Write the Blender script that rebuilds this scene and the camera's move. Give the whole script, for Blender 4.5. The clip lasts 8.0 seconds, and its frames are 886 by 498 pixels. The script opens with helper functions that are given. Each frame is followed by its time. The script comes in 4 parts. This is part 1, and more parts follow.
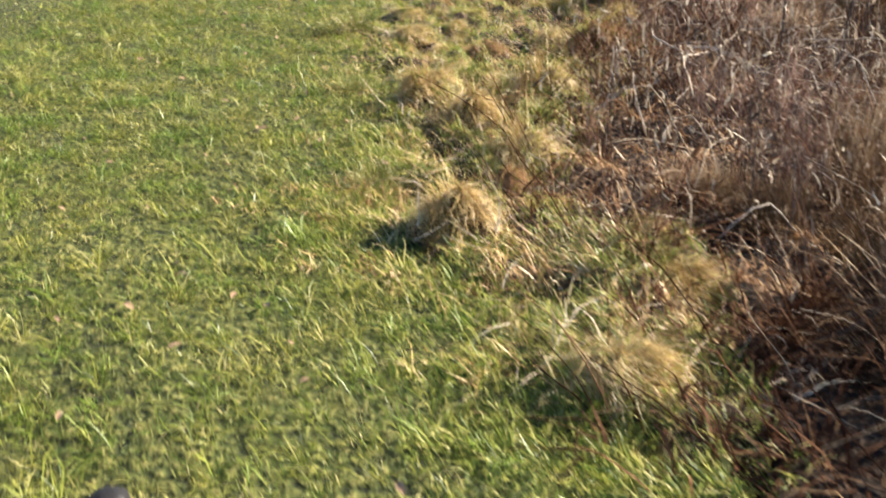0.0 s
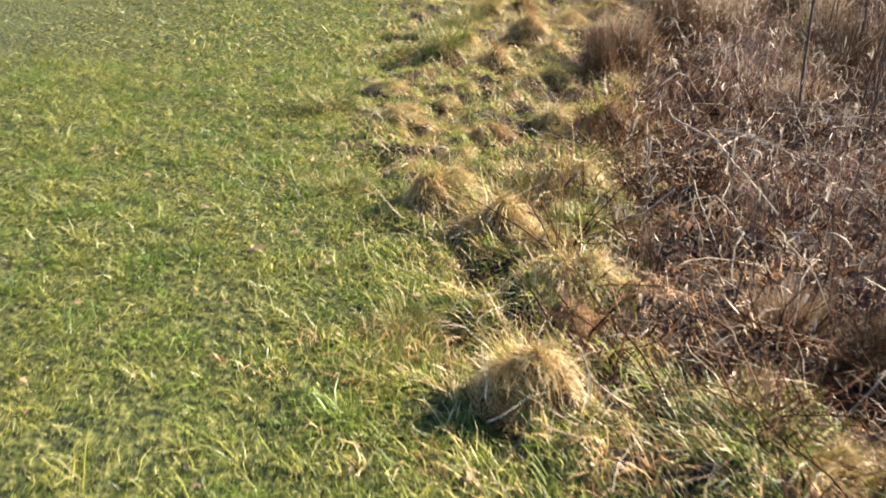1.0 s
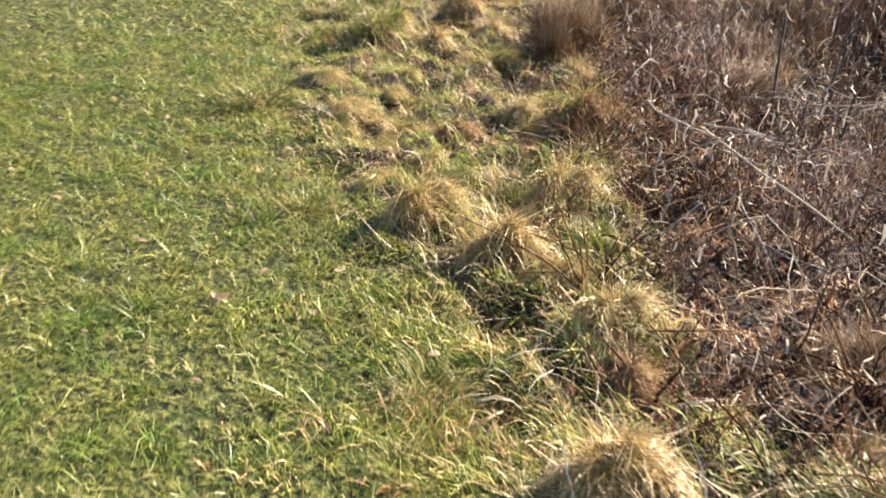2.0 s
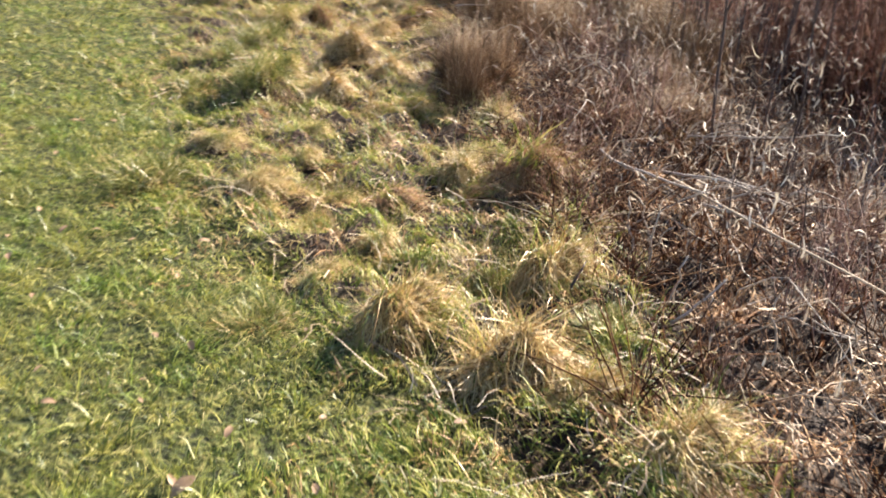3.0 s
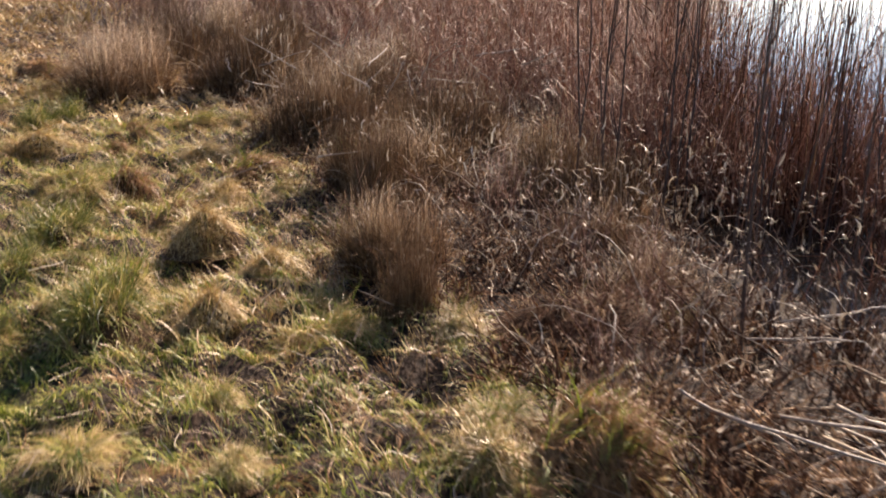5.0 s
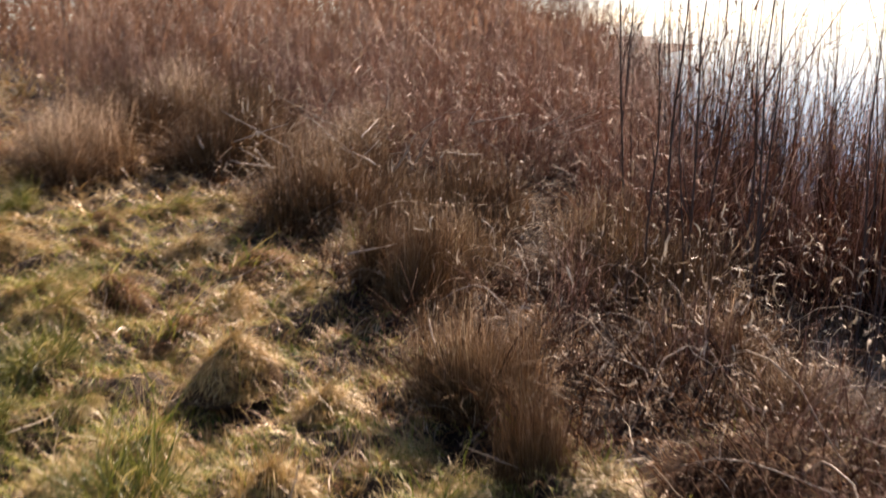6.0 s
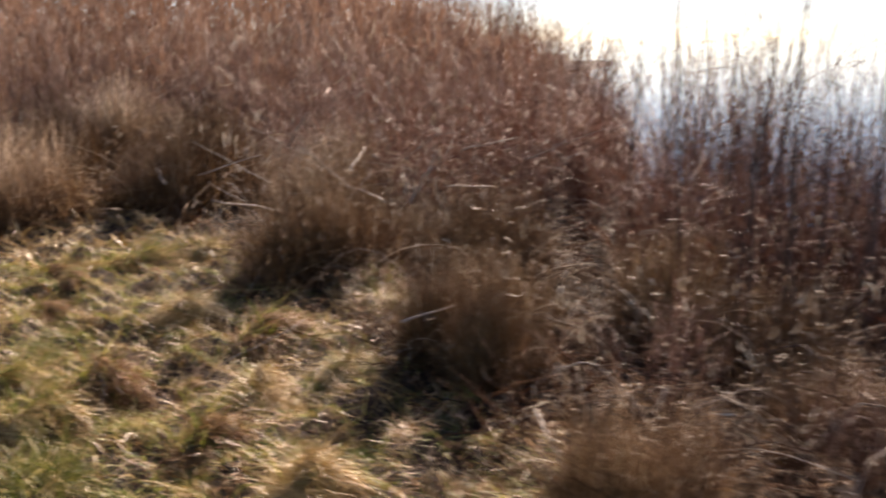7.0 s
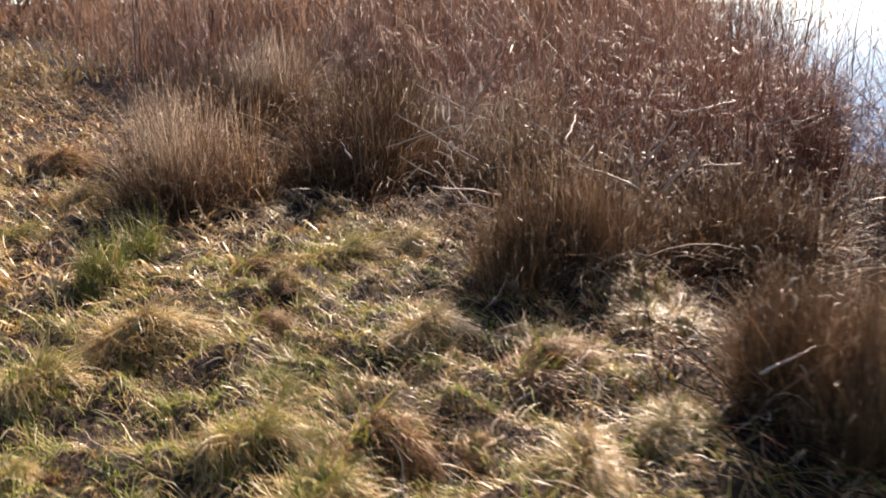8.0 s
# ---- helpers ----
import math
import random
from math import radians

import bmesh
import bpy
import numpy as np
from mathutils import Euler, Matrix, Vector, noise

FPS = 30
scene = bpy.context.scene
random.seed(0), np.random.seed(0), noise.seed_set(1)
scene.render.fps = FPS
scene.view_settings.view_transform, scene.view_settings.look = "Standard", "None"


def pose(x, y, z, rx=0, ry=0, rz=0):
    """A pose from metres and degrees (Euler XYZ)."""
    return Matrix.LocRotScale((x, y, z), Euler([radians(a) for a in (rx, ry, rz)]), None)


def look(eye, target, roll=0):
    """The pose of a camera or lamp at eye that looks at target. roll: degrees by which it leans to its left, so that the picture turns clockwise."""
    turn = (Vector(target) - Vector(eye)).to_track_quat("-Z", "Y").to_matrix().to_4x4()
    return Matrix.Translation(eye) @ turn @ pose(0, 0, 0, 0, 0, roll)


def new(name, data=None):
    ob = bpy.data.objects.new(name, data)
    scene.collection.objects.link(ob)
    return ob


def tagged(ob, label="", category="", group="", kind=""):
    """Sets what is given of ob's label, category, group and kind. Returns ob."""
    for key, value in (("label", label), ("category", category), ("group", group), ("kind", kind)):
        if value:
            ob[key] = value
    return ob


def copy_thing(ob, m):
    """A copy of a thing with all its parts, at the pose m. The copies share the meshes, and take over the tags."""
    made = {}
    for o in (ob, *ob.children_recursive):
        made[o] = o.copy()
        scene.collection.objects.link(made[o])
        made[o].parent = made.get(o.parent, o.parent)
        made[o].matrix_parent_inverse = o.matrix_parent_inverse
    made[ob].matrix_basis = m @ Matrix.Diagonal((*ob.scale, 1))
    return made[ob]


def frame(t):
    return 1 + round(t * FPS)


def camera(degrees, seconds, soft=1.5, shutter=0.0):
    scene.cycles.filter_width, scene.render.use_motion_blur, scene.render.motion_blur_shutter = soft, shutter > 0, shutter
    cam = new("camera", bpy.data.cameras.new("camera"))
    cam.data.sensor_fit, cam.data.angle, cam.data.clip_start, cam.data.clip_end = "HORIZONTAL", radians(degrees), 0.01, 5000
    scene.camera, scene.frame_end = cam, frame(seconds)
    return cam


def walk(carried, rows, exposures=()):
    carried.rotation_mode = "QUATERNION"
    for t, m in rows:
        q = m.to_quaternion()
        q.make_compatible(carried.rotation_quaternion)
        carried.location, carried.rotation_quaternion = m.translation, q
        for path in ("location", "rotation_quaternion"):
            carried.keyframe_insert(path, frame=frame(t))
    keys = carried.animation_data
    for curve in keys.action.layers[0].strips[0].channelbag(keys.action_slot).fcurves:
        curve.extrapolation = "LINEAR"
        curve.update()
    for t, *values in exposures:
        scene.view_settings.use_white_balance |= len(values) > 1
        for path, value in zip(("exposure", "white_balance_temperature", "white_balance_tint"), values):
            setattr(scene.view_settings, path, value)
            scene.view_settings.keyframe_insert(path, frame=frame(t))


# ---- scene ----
cam = camera(54.0, 8.0, soft=1.8, shutter=0.45)
PATH = [
    (0, (0.051, 0.077, 1.566), (0.108, 1.861, 0.664), -0.1),
    (0.5, (-0.174, 0.483, 1.649), (-0.1, 2.288, 0.791), 0.3),
    (1, (-0.377, 0.916, 1.682), (-0.157, 2.721, 0.849), 0.8),
    (1.2, (-0.445, 1.084, 1.685), (-0.194, 2.877, 0.835), 0.8),
    (2.3, (-0.826, 1.971, 1.607), (-0.264, 3.672, 0.717), 2.1),
    (2.5, (-0.867, 2.155, 1.62), (-0.261, 3.857, 0.763), 1.2),
    (3, (-0.997, 2.597, 1.615), (-0.181, 4.218, 0.774), 2.1),
    (3.5, (-1.063, 3.083, 1.627), (-0.117, 4.627, 0.778), 2.0),
    (4, (-1.064, 3.61, 1.662), (-0.05, 5.176, 0.942), 2.7),
    (4.5, (-0.986, 4.127, 1.688), (0.25, 5.562, 1.044), 2.1),
    (4.7, (-0.948, 4.36, 1.686), (0.322, 5.762, 1.035), 1.6),
    (5.8, (-0.715, 5.692, 1.63), (0.693, 7.008, 1.097), 0.0),
    (6, (-0.681, 5.94, 1.647), (0.756, 7.235, 1.142), -0.1),
    (6.5, (-0.556, 6.506, 1.658), (1.072, 7.577, 1.21), 0.8),
    (7, (-0.465, 7.134, 1.638), (1.1, 8.289, 1.171), -0.3),
    (7.5, (-0.394, 7.837, 1.66), (0.994, 9.171, 1.119), -0.5),
    (8, (-0.288, 8.504, 1.709), (1.11, 9.812, 1.13), -1.6),
]
walk(cam, [(t, look(eye, target, roll)) for t, eye, target, roll in PATH],
     [(0, 2.15, 6450, 8), (0.5, 2.26, 6450, 8), (1, 2.22, 6450, 9), (2.5, 2.28, 6450, 11), (3.5, 2.32, 6450, 13), (4.1, 2.3, 6400, 15), (4.5, 1.82, 6400, 16),
      (4.8, 1.62, 6750, 19), (5.8, 1.56, 7450, 25), (6.5, 1.08, 7350, 25), (7.0, 1.36, 7150, 24), (7.5, 1.94, 7050, 23), (8, 1.62, 6750, 20)])

# ---- light ----
SUN_AZ, SUN_EL = 72.0, 29.0          # degrees from +y towards +x, and above the horizon
sun_way = Vector((math.sin(radians(SUN_AZ)) * math.cos(radians(SUN_EL)),
                  math.cos(radians(SUN_AZ)) * math.cos(radians(SUN_EL)), math.sin(radians(SUN_EL))))
world = bpy.data.worlds.new("sky")
scene.world = world
world.use_nodes = True
wn = world.node_tree.nodes
sky = wn.new("ShaderNodeTexSky")
sky.sky_type = "NISHITA"
sky.sun_disc = False
sky.sun_elevation, sky.sun_rotation = radians(SUN_EL), radians(SUN_AZ)
sky.air_density, sky.dust_density, sky.ozone_density = 0.65, 0.1, 1.8
world.node_tree.links.new(sky.outputs["Color"], wn["Background"].inputs["Color"])
wn["Background"].inputs["Strength"].default_value = 0.064
sun_data = bpy.data.lights.new("sun", "SUN")
sun_data.energy, sun_data.angle, sun_data.color = 5.0, radians(0.55), (1.0, 0.89, 0.74)
sun = new("sun", sun_data)
sun.matrix_world = look(sun_way * 60, (0, 0, 0))


# ---- materials ----
def plant_mat(name, stops, rough=0.55, through_share=0.3, patch=None, patch_scale=1.2, gloss=0.3):
    """A leaf or stalk: its own colour for each blade, drifting in patches over the ground."""
    m = bpy.data.materials.new(name)
    m.use_nodes = True
    nt = m.node_tree
    n, l = nt.nodes, nt.links
    out, bsdf = n["Material Output"], n["Principled BSDF"]
    geo = n.new("ShaderNodeNewGeometry")
    ramp = n.new("ShaderNodeValToRGB")
    ramp.color_ramp.interpolation = "LINEAR"
    el = ramp.color_ramp.elements
    el[0].position, el[0].color = stops[0][0], (*stops[0][1], 1)
    el[1].position, el[1].color = stops[-1][0], (*stops[-1][1], 1)
    for p, c in stops[1:-1]:
        e = el.new(p)
        e.color = (*c, 1)
    l.new(geo.outputs["Random Per Island"], ramp.inputs["Fac"])
    colour = ramp.outputs["Color"]
    if patch:
        tc = n.new("ShaderNodeTexNoise")
        tc.inputs["Scale"].default_value = patch_scale
        tc.inputs["Detail"].default_value = 3
        l.new(geo.outputs["Position"], tc.inputs["Vector"])
        pr = n.new("ShaderNodeMapRange")
        pr.inputs[1].default_value, pr.inputs[2].default_value = 0.42, 0.62
        l.new(tc.outputs["Fac"], pr.inputs[0])
        mix = n.new("ShaderNodeMix")
        mix.data_type, mix.blend_type = "RGBA", "MULTIPLY"
        l.new(pr.outputs[0], mix.inputs[0])
        l.new(colour, mix.inputs[6])
        mix.inputs[7].default_value = (*patch, 1)
        colour = mix.outputs[2]
    l.new(colour, bsdf.inputs["Base Color"])
    bsdf.inputs["Roughness"].default_value = rough
    bsdf.inputs["Specular IOR Level"].default_value = gloss
    if through_share:
        tr = n.new("ShaderNodeBsdfTranslucent")
        l.new(colour, tr.inputs["Color"])
        mx = n.new("ShaderNodeMixShader")
        mx.inputs[0].default_value = through_share
        l.new(bsdf.outputs[0], mx.inputs[1])
        l.new(tr.outputs[0], mx.inputs[2])
        l.new(mx.outputs[0], out.inputs["Surface"])
    return m


LAWN = plant_mat("lawn_grass", [(0, (0.035, 0.065, 0.009)), (0.3, (0.115, 0.145, 0.018)), (0.58, (0.29, 0.28, 0.04)),
                                (0.83, (0.46, 0.42, 0.1)), (1, (0.62, 0.54, 0.26))], 0.4, 0.35, (0.5, 0.76, 0.42), 3.0, 0.45)
TURF = plant_mat("short_turf", [(0, (0.045, 0.062, 0.011)), (0.4, (0.125, 0.14, 0.024)), (0.8, (0.29, 0.27, 0.06)), (1, (0.47, 0.4, 0.16))], 0.5, 0.3, (0.62, 0.78, 0.5), 2.6, 0.3)
GREEN = plant_mat("tuft_green", [(0, (0.05, 0.1, 0.016)), (0.55, (0.215, 0.245, 0.036)), (0.85, (0.45, 0.42, 0.1)), (1, (0.6, 0.53, 0.2))], 0.45, 0.38, gloss=0.25)
TUFT = plant_mat("lush_tuft", [(0, (0.045, 0.07, 0.014)), (0.5, (0.13, 0.15, 0.028)), (0.8, (0.29, 0.27, 0.065)), (1, (0.5, 0.42, 0.18))], 0.45, 0.3, gloss=0.3)
STRAW = plant_mat("straw", [(0, (0.2, 0.12, 0.045)), (0.35, (0.45, 0.315, 0.12)), (0.75, (0.67, 0.505, 0.235)), (1, (0.8, 0.69, 0.44))],
                  0.42, 0.2, (0.9, 0.8, 0.64), 2.5, 0.4)
RUSSET = plant_mat("russet_straw", [(0, (0.16, 0.08, 0.032)), (0.5, (0.38, 0.21, 0.09)), (0.85, (0.52, 0.32, 0.15)), (1, (0.58, 0.43, 0.25))],
                   0.5, 0.15, (0.8, 0.7, 0.6), 2.0)
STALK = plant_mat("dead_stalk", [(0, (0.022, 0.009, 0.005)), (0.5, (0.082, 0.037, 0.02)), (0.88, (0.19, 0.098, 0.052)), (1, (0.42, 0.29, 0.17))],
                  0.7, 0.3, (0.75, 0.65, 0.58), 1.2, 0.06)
REED = plant_mat("red_stalk", [(0, (0.06, 0.024, 0.015)), (0.55, (0.2, 0.087, 0.052)), (0.9, (0.34, 0.165, 0.1)), (1, (0.5, 0.35, 0.23))],
                 0.55, 0.22, (0.8, 0.7, 0.66), 0.7, 0.15)
RUSH = plant_mat("brown_rush", [(0, (0.06, 0.034, 0.018)), (0.6, (0.2, 0.115, 0.058)), (0.92, (0.35, 0.215, 0.115)), (1, (0.58, 0.46, 0.31))],
                 0.55, 0.25, (0.82, 0.82, 0.72), 1.5, 0.15)
TWIG = plant_mat("russet_twig", [(0, (0.1, 0.05, 0.038)), (0.5, (0.29, 0.165, 0.12)), (0.9, (0.44, 0.29, 0.21)), (1, (0.62, 0.5, 0.4))],
                 0.5, 0.25, (0.85, 0.75, 0.72), 0.6)
BLEACHED = plant_mat("bleached_stem", [(0, (0.26, 0.18, 0.12)), (0.6, (0.48, 0.38, 0.27)), (1, (0.68, 0.59, 0.45))], 0.55, 0.15, gloss=0.15)
HAZE = plant_mat("thicket_twig", [(0, (0.13, 0.073, 0.048)), (1, (0.34, 0.205, 0.135))], 0.7, 0.4, (0.7, 0.66, 0.62), 0.35, 0.05)
MOSS = plant_mat("mossy_thatch", [(0, (0.025, 0.03, 0.008)), (0.4, (0.09, 0.1, 0.02)), (0.75, (0.26, 0.24, 0.06)), (1, (0.48, 0.4, 0.18))], 0.6, 0.25)
LITTER = plant_mat("dead_leaf", [(0, (0.14, 0.08, 0.045)), (0.6, (0.32, 0.21, 0.13)), (1, (0.58, 0.47, 0.34))], 0.5, 0.25)


def solid_mat(name, dark, light, scale, rough, bump=0.4, detail=6.0):
    m = bpy.data.materials.new(name)
    m.use_nodes = True
    n, l = m.node_tree.nodes, m.node_tree.links
    b = n["Principled BSDF"]
    geo = n.new("ShaderNodeNewGeometry")
    t = n.new("ShaderNodeTexNoise")
    t.inputs["Scale"].default_value, t.inputs["Detail"].default_value = scale, detail
    l.new(geo.outputs["Position"], t.inputs["Vector"])
    mix = n.new("ShaderNodeMix")
    mix.data_type = "RGBA"
    l.new(t.outputs["Fac"], mix.inputs[0])
    mix.inputs[6].default_value, mix.inputs[7].default_value = (*dark, 1), (*light, 1)
    l.new(mix.outputs[2], b.inputs["Base Color"])
    bp = n.new("ShaderNodeBump")
    bp.inputs["Strength"].default_value, bp.inputs["Distance"].default_value = bump, 0.02
    l.new(t.outputs["Fac"], bp.inputs["Height"])
    l.new(bp.outputs[0], b.inputs["Normal"])
    b.inputs["Roughness"].default_value = rough
    b.inputs["Specular IOR Level"].default_value = 0.25
    return m


BARK = solid_mat("sapling_bark", (0.035, 0.022, 0.018), (0.11, 0.075, 0.06), 40, 0.6)
PALE_BARK = solid_mat("weathered_wood", (0.26, 0.2, 0.15), (0.5, 0.43, 0.35), 60, 0.5)
STONE = solid_mat("wet_stone", (0.006, 0.006, 0.007), (0.022, 0.02, 0.02), 30, 0.55)
# near-black thatch: the shade under and behind the blades is put into its colour
SHADE_THATCH = solid_mat("shade_dark_thatch", (0.012, 0.006, 0.003), (0.12, 0.066, 0.028), 75, 0.95, 1.0)


def ground_mat():
    m = bpy.data.materials.new("ground_soil")
    m.use_nodes = True
    n, l = m.node_tree.nodes, m.node_tree.links
    b = n["Principled BSDF"]
    geo = n.new("ShaderNodeNewGeometry")
    att = n.new("ShaderNodeAttribute")
    att.attribute_name = "bank"
    fine = n.new("ShaderNodeTexNoise")
    fine.inputs["Scale"].default_value, fine.inputs["Detail"].default_value = 28, 8
    broad = n.new("ShaderNodeTexNoise")
    broad.inputs["Scale"].default_value, broad.inputs["Detail"].default_value = 1.6, 4
    for t in (fine, broad):
        l.new(geo.outputs["Position"], t.inputs["Vector"])

    def ramp(src, cols):
        r = n.new("ShaderNodeValToRGB")
        e = r.color_ramp.elements
        e[0].position, e[0].color = cols[0][0], (*cols[0][1], 1)
        e[1].position, e[1].color = cols[-1][0], (*cols[-1][1], 1)
        for p, c in cols[1:-1]:
            e.new(p).color = (*c, 1)
        l.new(src, r.inputs["Fac"])
        return r.outputs["Color"]

    turf = ramp(fine.outputs["Fac"], [(0.36, (0.014, 0.017, 0.006)), (0.47, (0.045, 0.055, 0.014)), (0.58, (0.1, 0.105, 0.027)), (0.74, (0.21, 0.18, 0.065))])
    mould = ramp(fine.outputs["Fac"], [(0.3, (0.01, 0.006, 0.004)), (0.55, (0.032, 0.019, 0.012)), (0.75, (0.1, 0.06, 0.034))])
    bare = ramp(broad.outputs["Fac"], [(0.5, (0, 0, 0)), (0.68, (1, 1, 1))])
    one = n.new("ShaderNodeMix")
    one.data_type = "RGBA"
    half = n.new("ShaderNodeMath")
    half.operation = "MULTIPLY"
    half.inputs[1].default_value = 0.22
    l.new(bare, half.inputs[0])
    l.new(half.outputs[0], one.inputs[0])
    l.new(turf, one.inputs[6])
    one.inputs[7].default_value = (0.035, 0.025, 0.016, 1)
    two = n.new("ShaderNodeMix")
    two.data_type = "RGBA"
    l.new(att.outputs["Fac"], two.inputs[0])
    l.new(one.outputs[2], two.inputs[6])
    l.new(mould, two.inputs[7])
    l.new(two.outputs[2], b.inputs["Base Color"])
    bp = n.new("ShaderNodeBump")
    bp.inputs["Strength"].default_value, bp.inputs["Distance"].default_value = 0.9, 0.05
    l.new(fine.outputs["Fac"], bp.inputs["Height"])
    l.new(bp.outputs[0], b.inputs["Normal"])
    b.inputs["Roughness"].default_value = 0.85
    b.inputs["Specular IOR Level"].default_value = 0.2
    return m


def water_mat():
    m = bpy.data.materials.new("pond_water")
    m.use_nodes = True
    n, l = m.node_tree.nodes, m.node_tree.links
    b = n["Principled BSDF"]
    b.inputs["Base Color"].default_value = (0.012, 0.012, 0.01, 1)
    b.inputs["Roughness"].default_value = 0.04
    b.inputs["IOR"].default_value = 1.33
    geo = n.new("ShaderNodeNewGeometry")
    t = n.new("ShaderNodeTexNoise")
    t.inputs["Scale"].default_value, t.inputs["Detail"].default_value = 9, 4
    l.new(geo.outputs["Position"], t.inputs["Vector"])
    bp = n.new("ShaderNodeBump")
    bp.inputs["Strength"].default_value, bp.inputs["Distance"].default_value = 0.2, 0.03
    l.new(t.outputs["Fac"], bp.inputs["Height"])
    l.new(bp.outputs[0], b.inputs["Normal"])
    return m


# ---- the lie of the land ----
WATER_Z = -0.34
EDGE_Y = [-3, 2.0, 2.6, 3.1, 3.7, 4.2, 5.0, 6.6, 8.0, 9.5, 11.0, 14.0, 20.0, 40.0]
LAWN_X = [0.3, 0.38, 0.3, -0.1, -0.1, -0.1, -0.25, -0.45, -0.2, -0.05, 0.1, 0.4, 1.8, 6.5]     # where the mown grass ends
BRUSH_X = [0.7, 0.72, 0.85, 0.9, 0.45, 0.62, 0.98, 1.55, 1.95, 2.45, 3.2, 4.3, 5.7, 12.0]      # where the dead stems begin
SHORE_Y = [-3, 4.0, 6.0, 7.0, 9.0, 11.0, 13.5, 17.0, 22.0, 60.0]
SHORE_X = [3.2, 3.3, 3.5, 3.8, 5.4, 8.6, 13.0, 20.0, 30.0, 110.0]


def lawn_edge(y):
    return np.interp(y, EDGE_Y, LAWN_X)


def brush_edge(y):
    return np.interp(y, EDGE_Y, BRUSH_X)


def shore(y):
    return np.interp(y, SHORE_Y, SHORE_X)


def waves(x, y, size, seed):
    r = np.random.RandomState(seed)
    out = 0
    for _ in range(7):
        a, f, p = r.uniform(0, 6.283), r.uniform(0.6, 1.8) / size, r.uniform(0, 6.283)
        out = out + np.sin((np.cos(a) * x + np.sin(a) * y) * f * 6.283 + p)
    return out / 7


def smooth(v, a, b):
    t = np.clip((v - a) / (b - a), 0, 1)
    return t * t * (3 - 2 * t)


def land(x, y):
    """Height of the ground."""
    le, br, sh = lawn_edge(y), brush_edge(y), shore(y)
    bank = smooth(x, le - 0.1, le + 0.4)
    z = 0.018 * waves(x, y, 0.9, 3) + 0.03 * waves(x, y, 3.5, 4)
    z = z + bank * (0.13 * waves(x, y, 0.6, 5) + 0.09 * waves(x, y, 0.3, 6))
    t = np.clip((x - br) / np.maximum(sh - br, 0.3), 0, 3)
    z = z - 0.25 * np.clip(t, 0, 1) ** 1.3 - 0.5 * smooth(x - sh, -0.1, 1.6)
    return z


def mesh_of(name, verts, faces_by_size, material, smooth_shade=True):
    """A mesh from vertex rows and arrays of faces with alike corner counts."""
    me = bpy.data.meshes.new(name)
    verts = np.asarray(verts, np.float32).reshape(-1, 3)
    faces_by_size = [np.asarray(f, np.int32) for f in faces_by_size if len(f)]
    loops = np.concatenate([f.ravel() for f in faces_by_size])
    totals = np.concatenate([np.full(len(f), f.shape[1], np.int32) for f in faces_by_size])
    me.vertices.add(len(verts))
    me.vertices.foreach_set("co", verts.ravel())
    me.loops.add(len(loops))
    me.loops.foreach_set("vertex_index", loops)
    me.polygons.add(len(totals))
    me.polygons.foreach_set("loop_start", np.concatenate([[0], np.cumsum(totals)[:-1]]).astype(np.int32))
    me.polygons.foreach_set("loop_total", totals)
    if smooth_shade:
        me.polygons.foreach_set("use_smooth", np.ones(len(totals), bool))
    me.update(calc_edges=True)
    me.materials.append(material)
    return me


def spine(base, azimuth, length, lean, bend, segs, wiggle, rng):
    """Centre lines of bending stalks: (segs + 1, n, 3)."""
    n = len(base)
    pts = np.zeros((segs + 1, n, 3))
    pts[0] = base
    az = azimuth.copy()
    for k in range(segs):
        a = lean + bend * (k + 0.5) / segs
        az = az + rng.normal(0, wiggle, n)
        d = np.stack([np.sin(a) * np.cos(az), np.sin(a) * np.sin(az), np.cos(a)], 1)
        pts[k + 1] = pts[k] + d * (length / segs)[:, None]
    return pts


def blades(name, base, azimuth, length, lean, bend, width, material, segs=3, wiggle=0.15, floor=None, seed=0):
    """Flat tapering grass blades in one mesh."""
    rng = np.random.RandomState(seed)
    n = len(base)
    pts = spine(base, azimuth, length, lean, bend, segs, wiggle, rng)
    if floor is not None:
        low = floor(pts[1:, :, 0], pts[1:, :, 1]) + 0.006 + 0.02 * rng.rand(segs, n)
        pts[1:, :, 2] = np.maximum(pts[1:, :, 2], low)
    turn = azimuth + math.pi / 2 + rng.normal(0, 0.6, n)
    side = np.stack([np.cos(turn), np.sin(turn), rng.normal(0, 0.25, n)], 1)
    cols = 2 * segs + 1
    v = np.zeros((n, cols, 3))
    for k in range(segs):
        w = width * (1 - (k / segs) ** 1.7) / 2 * (0.8 if k == 0 else 1)
        v[:, 2 * k] = pts[k] - side * w[:, None]
        v[:, 2 * k + 1] = pts[k] + side * w[:, None]
    v[:, -1] = pts[segs]
    start = (np.arange(n) * cols)[:, None]
    quads = np.concatenate([start + np.array([2 * k, 2 * k + 1, 2 * k + 3, 2 * k + 2]) for k in range(segs - 1)]) if segs > 1 else []
    tris = start + np.array([2 * segs - 2, 2 * segs - 1, 2 * segs])
    return mesh_of(name, v, [quads, tris], material)


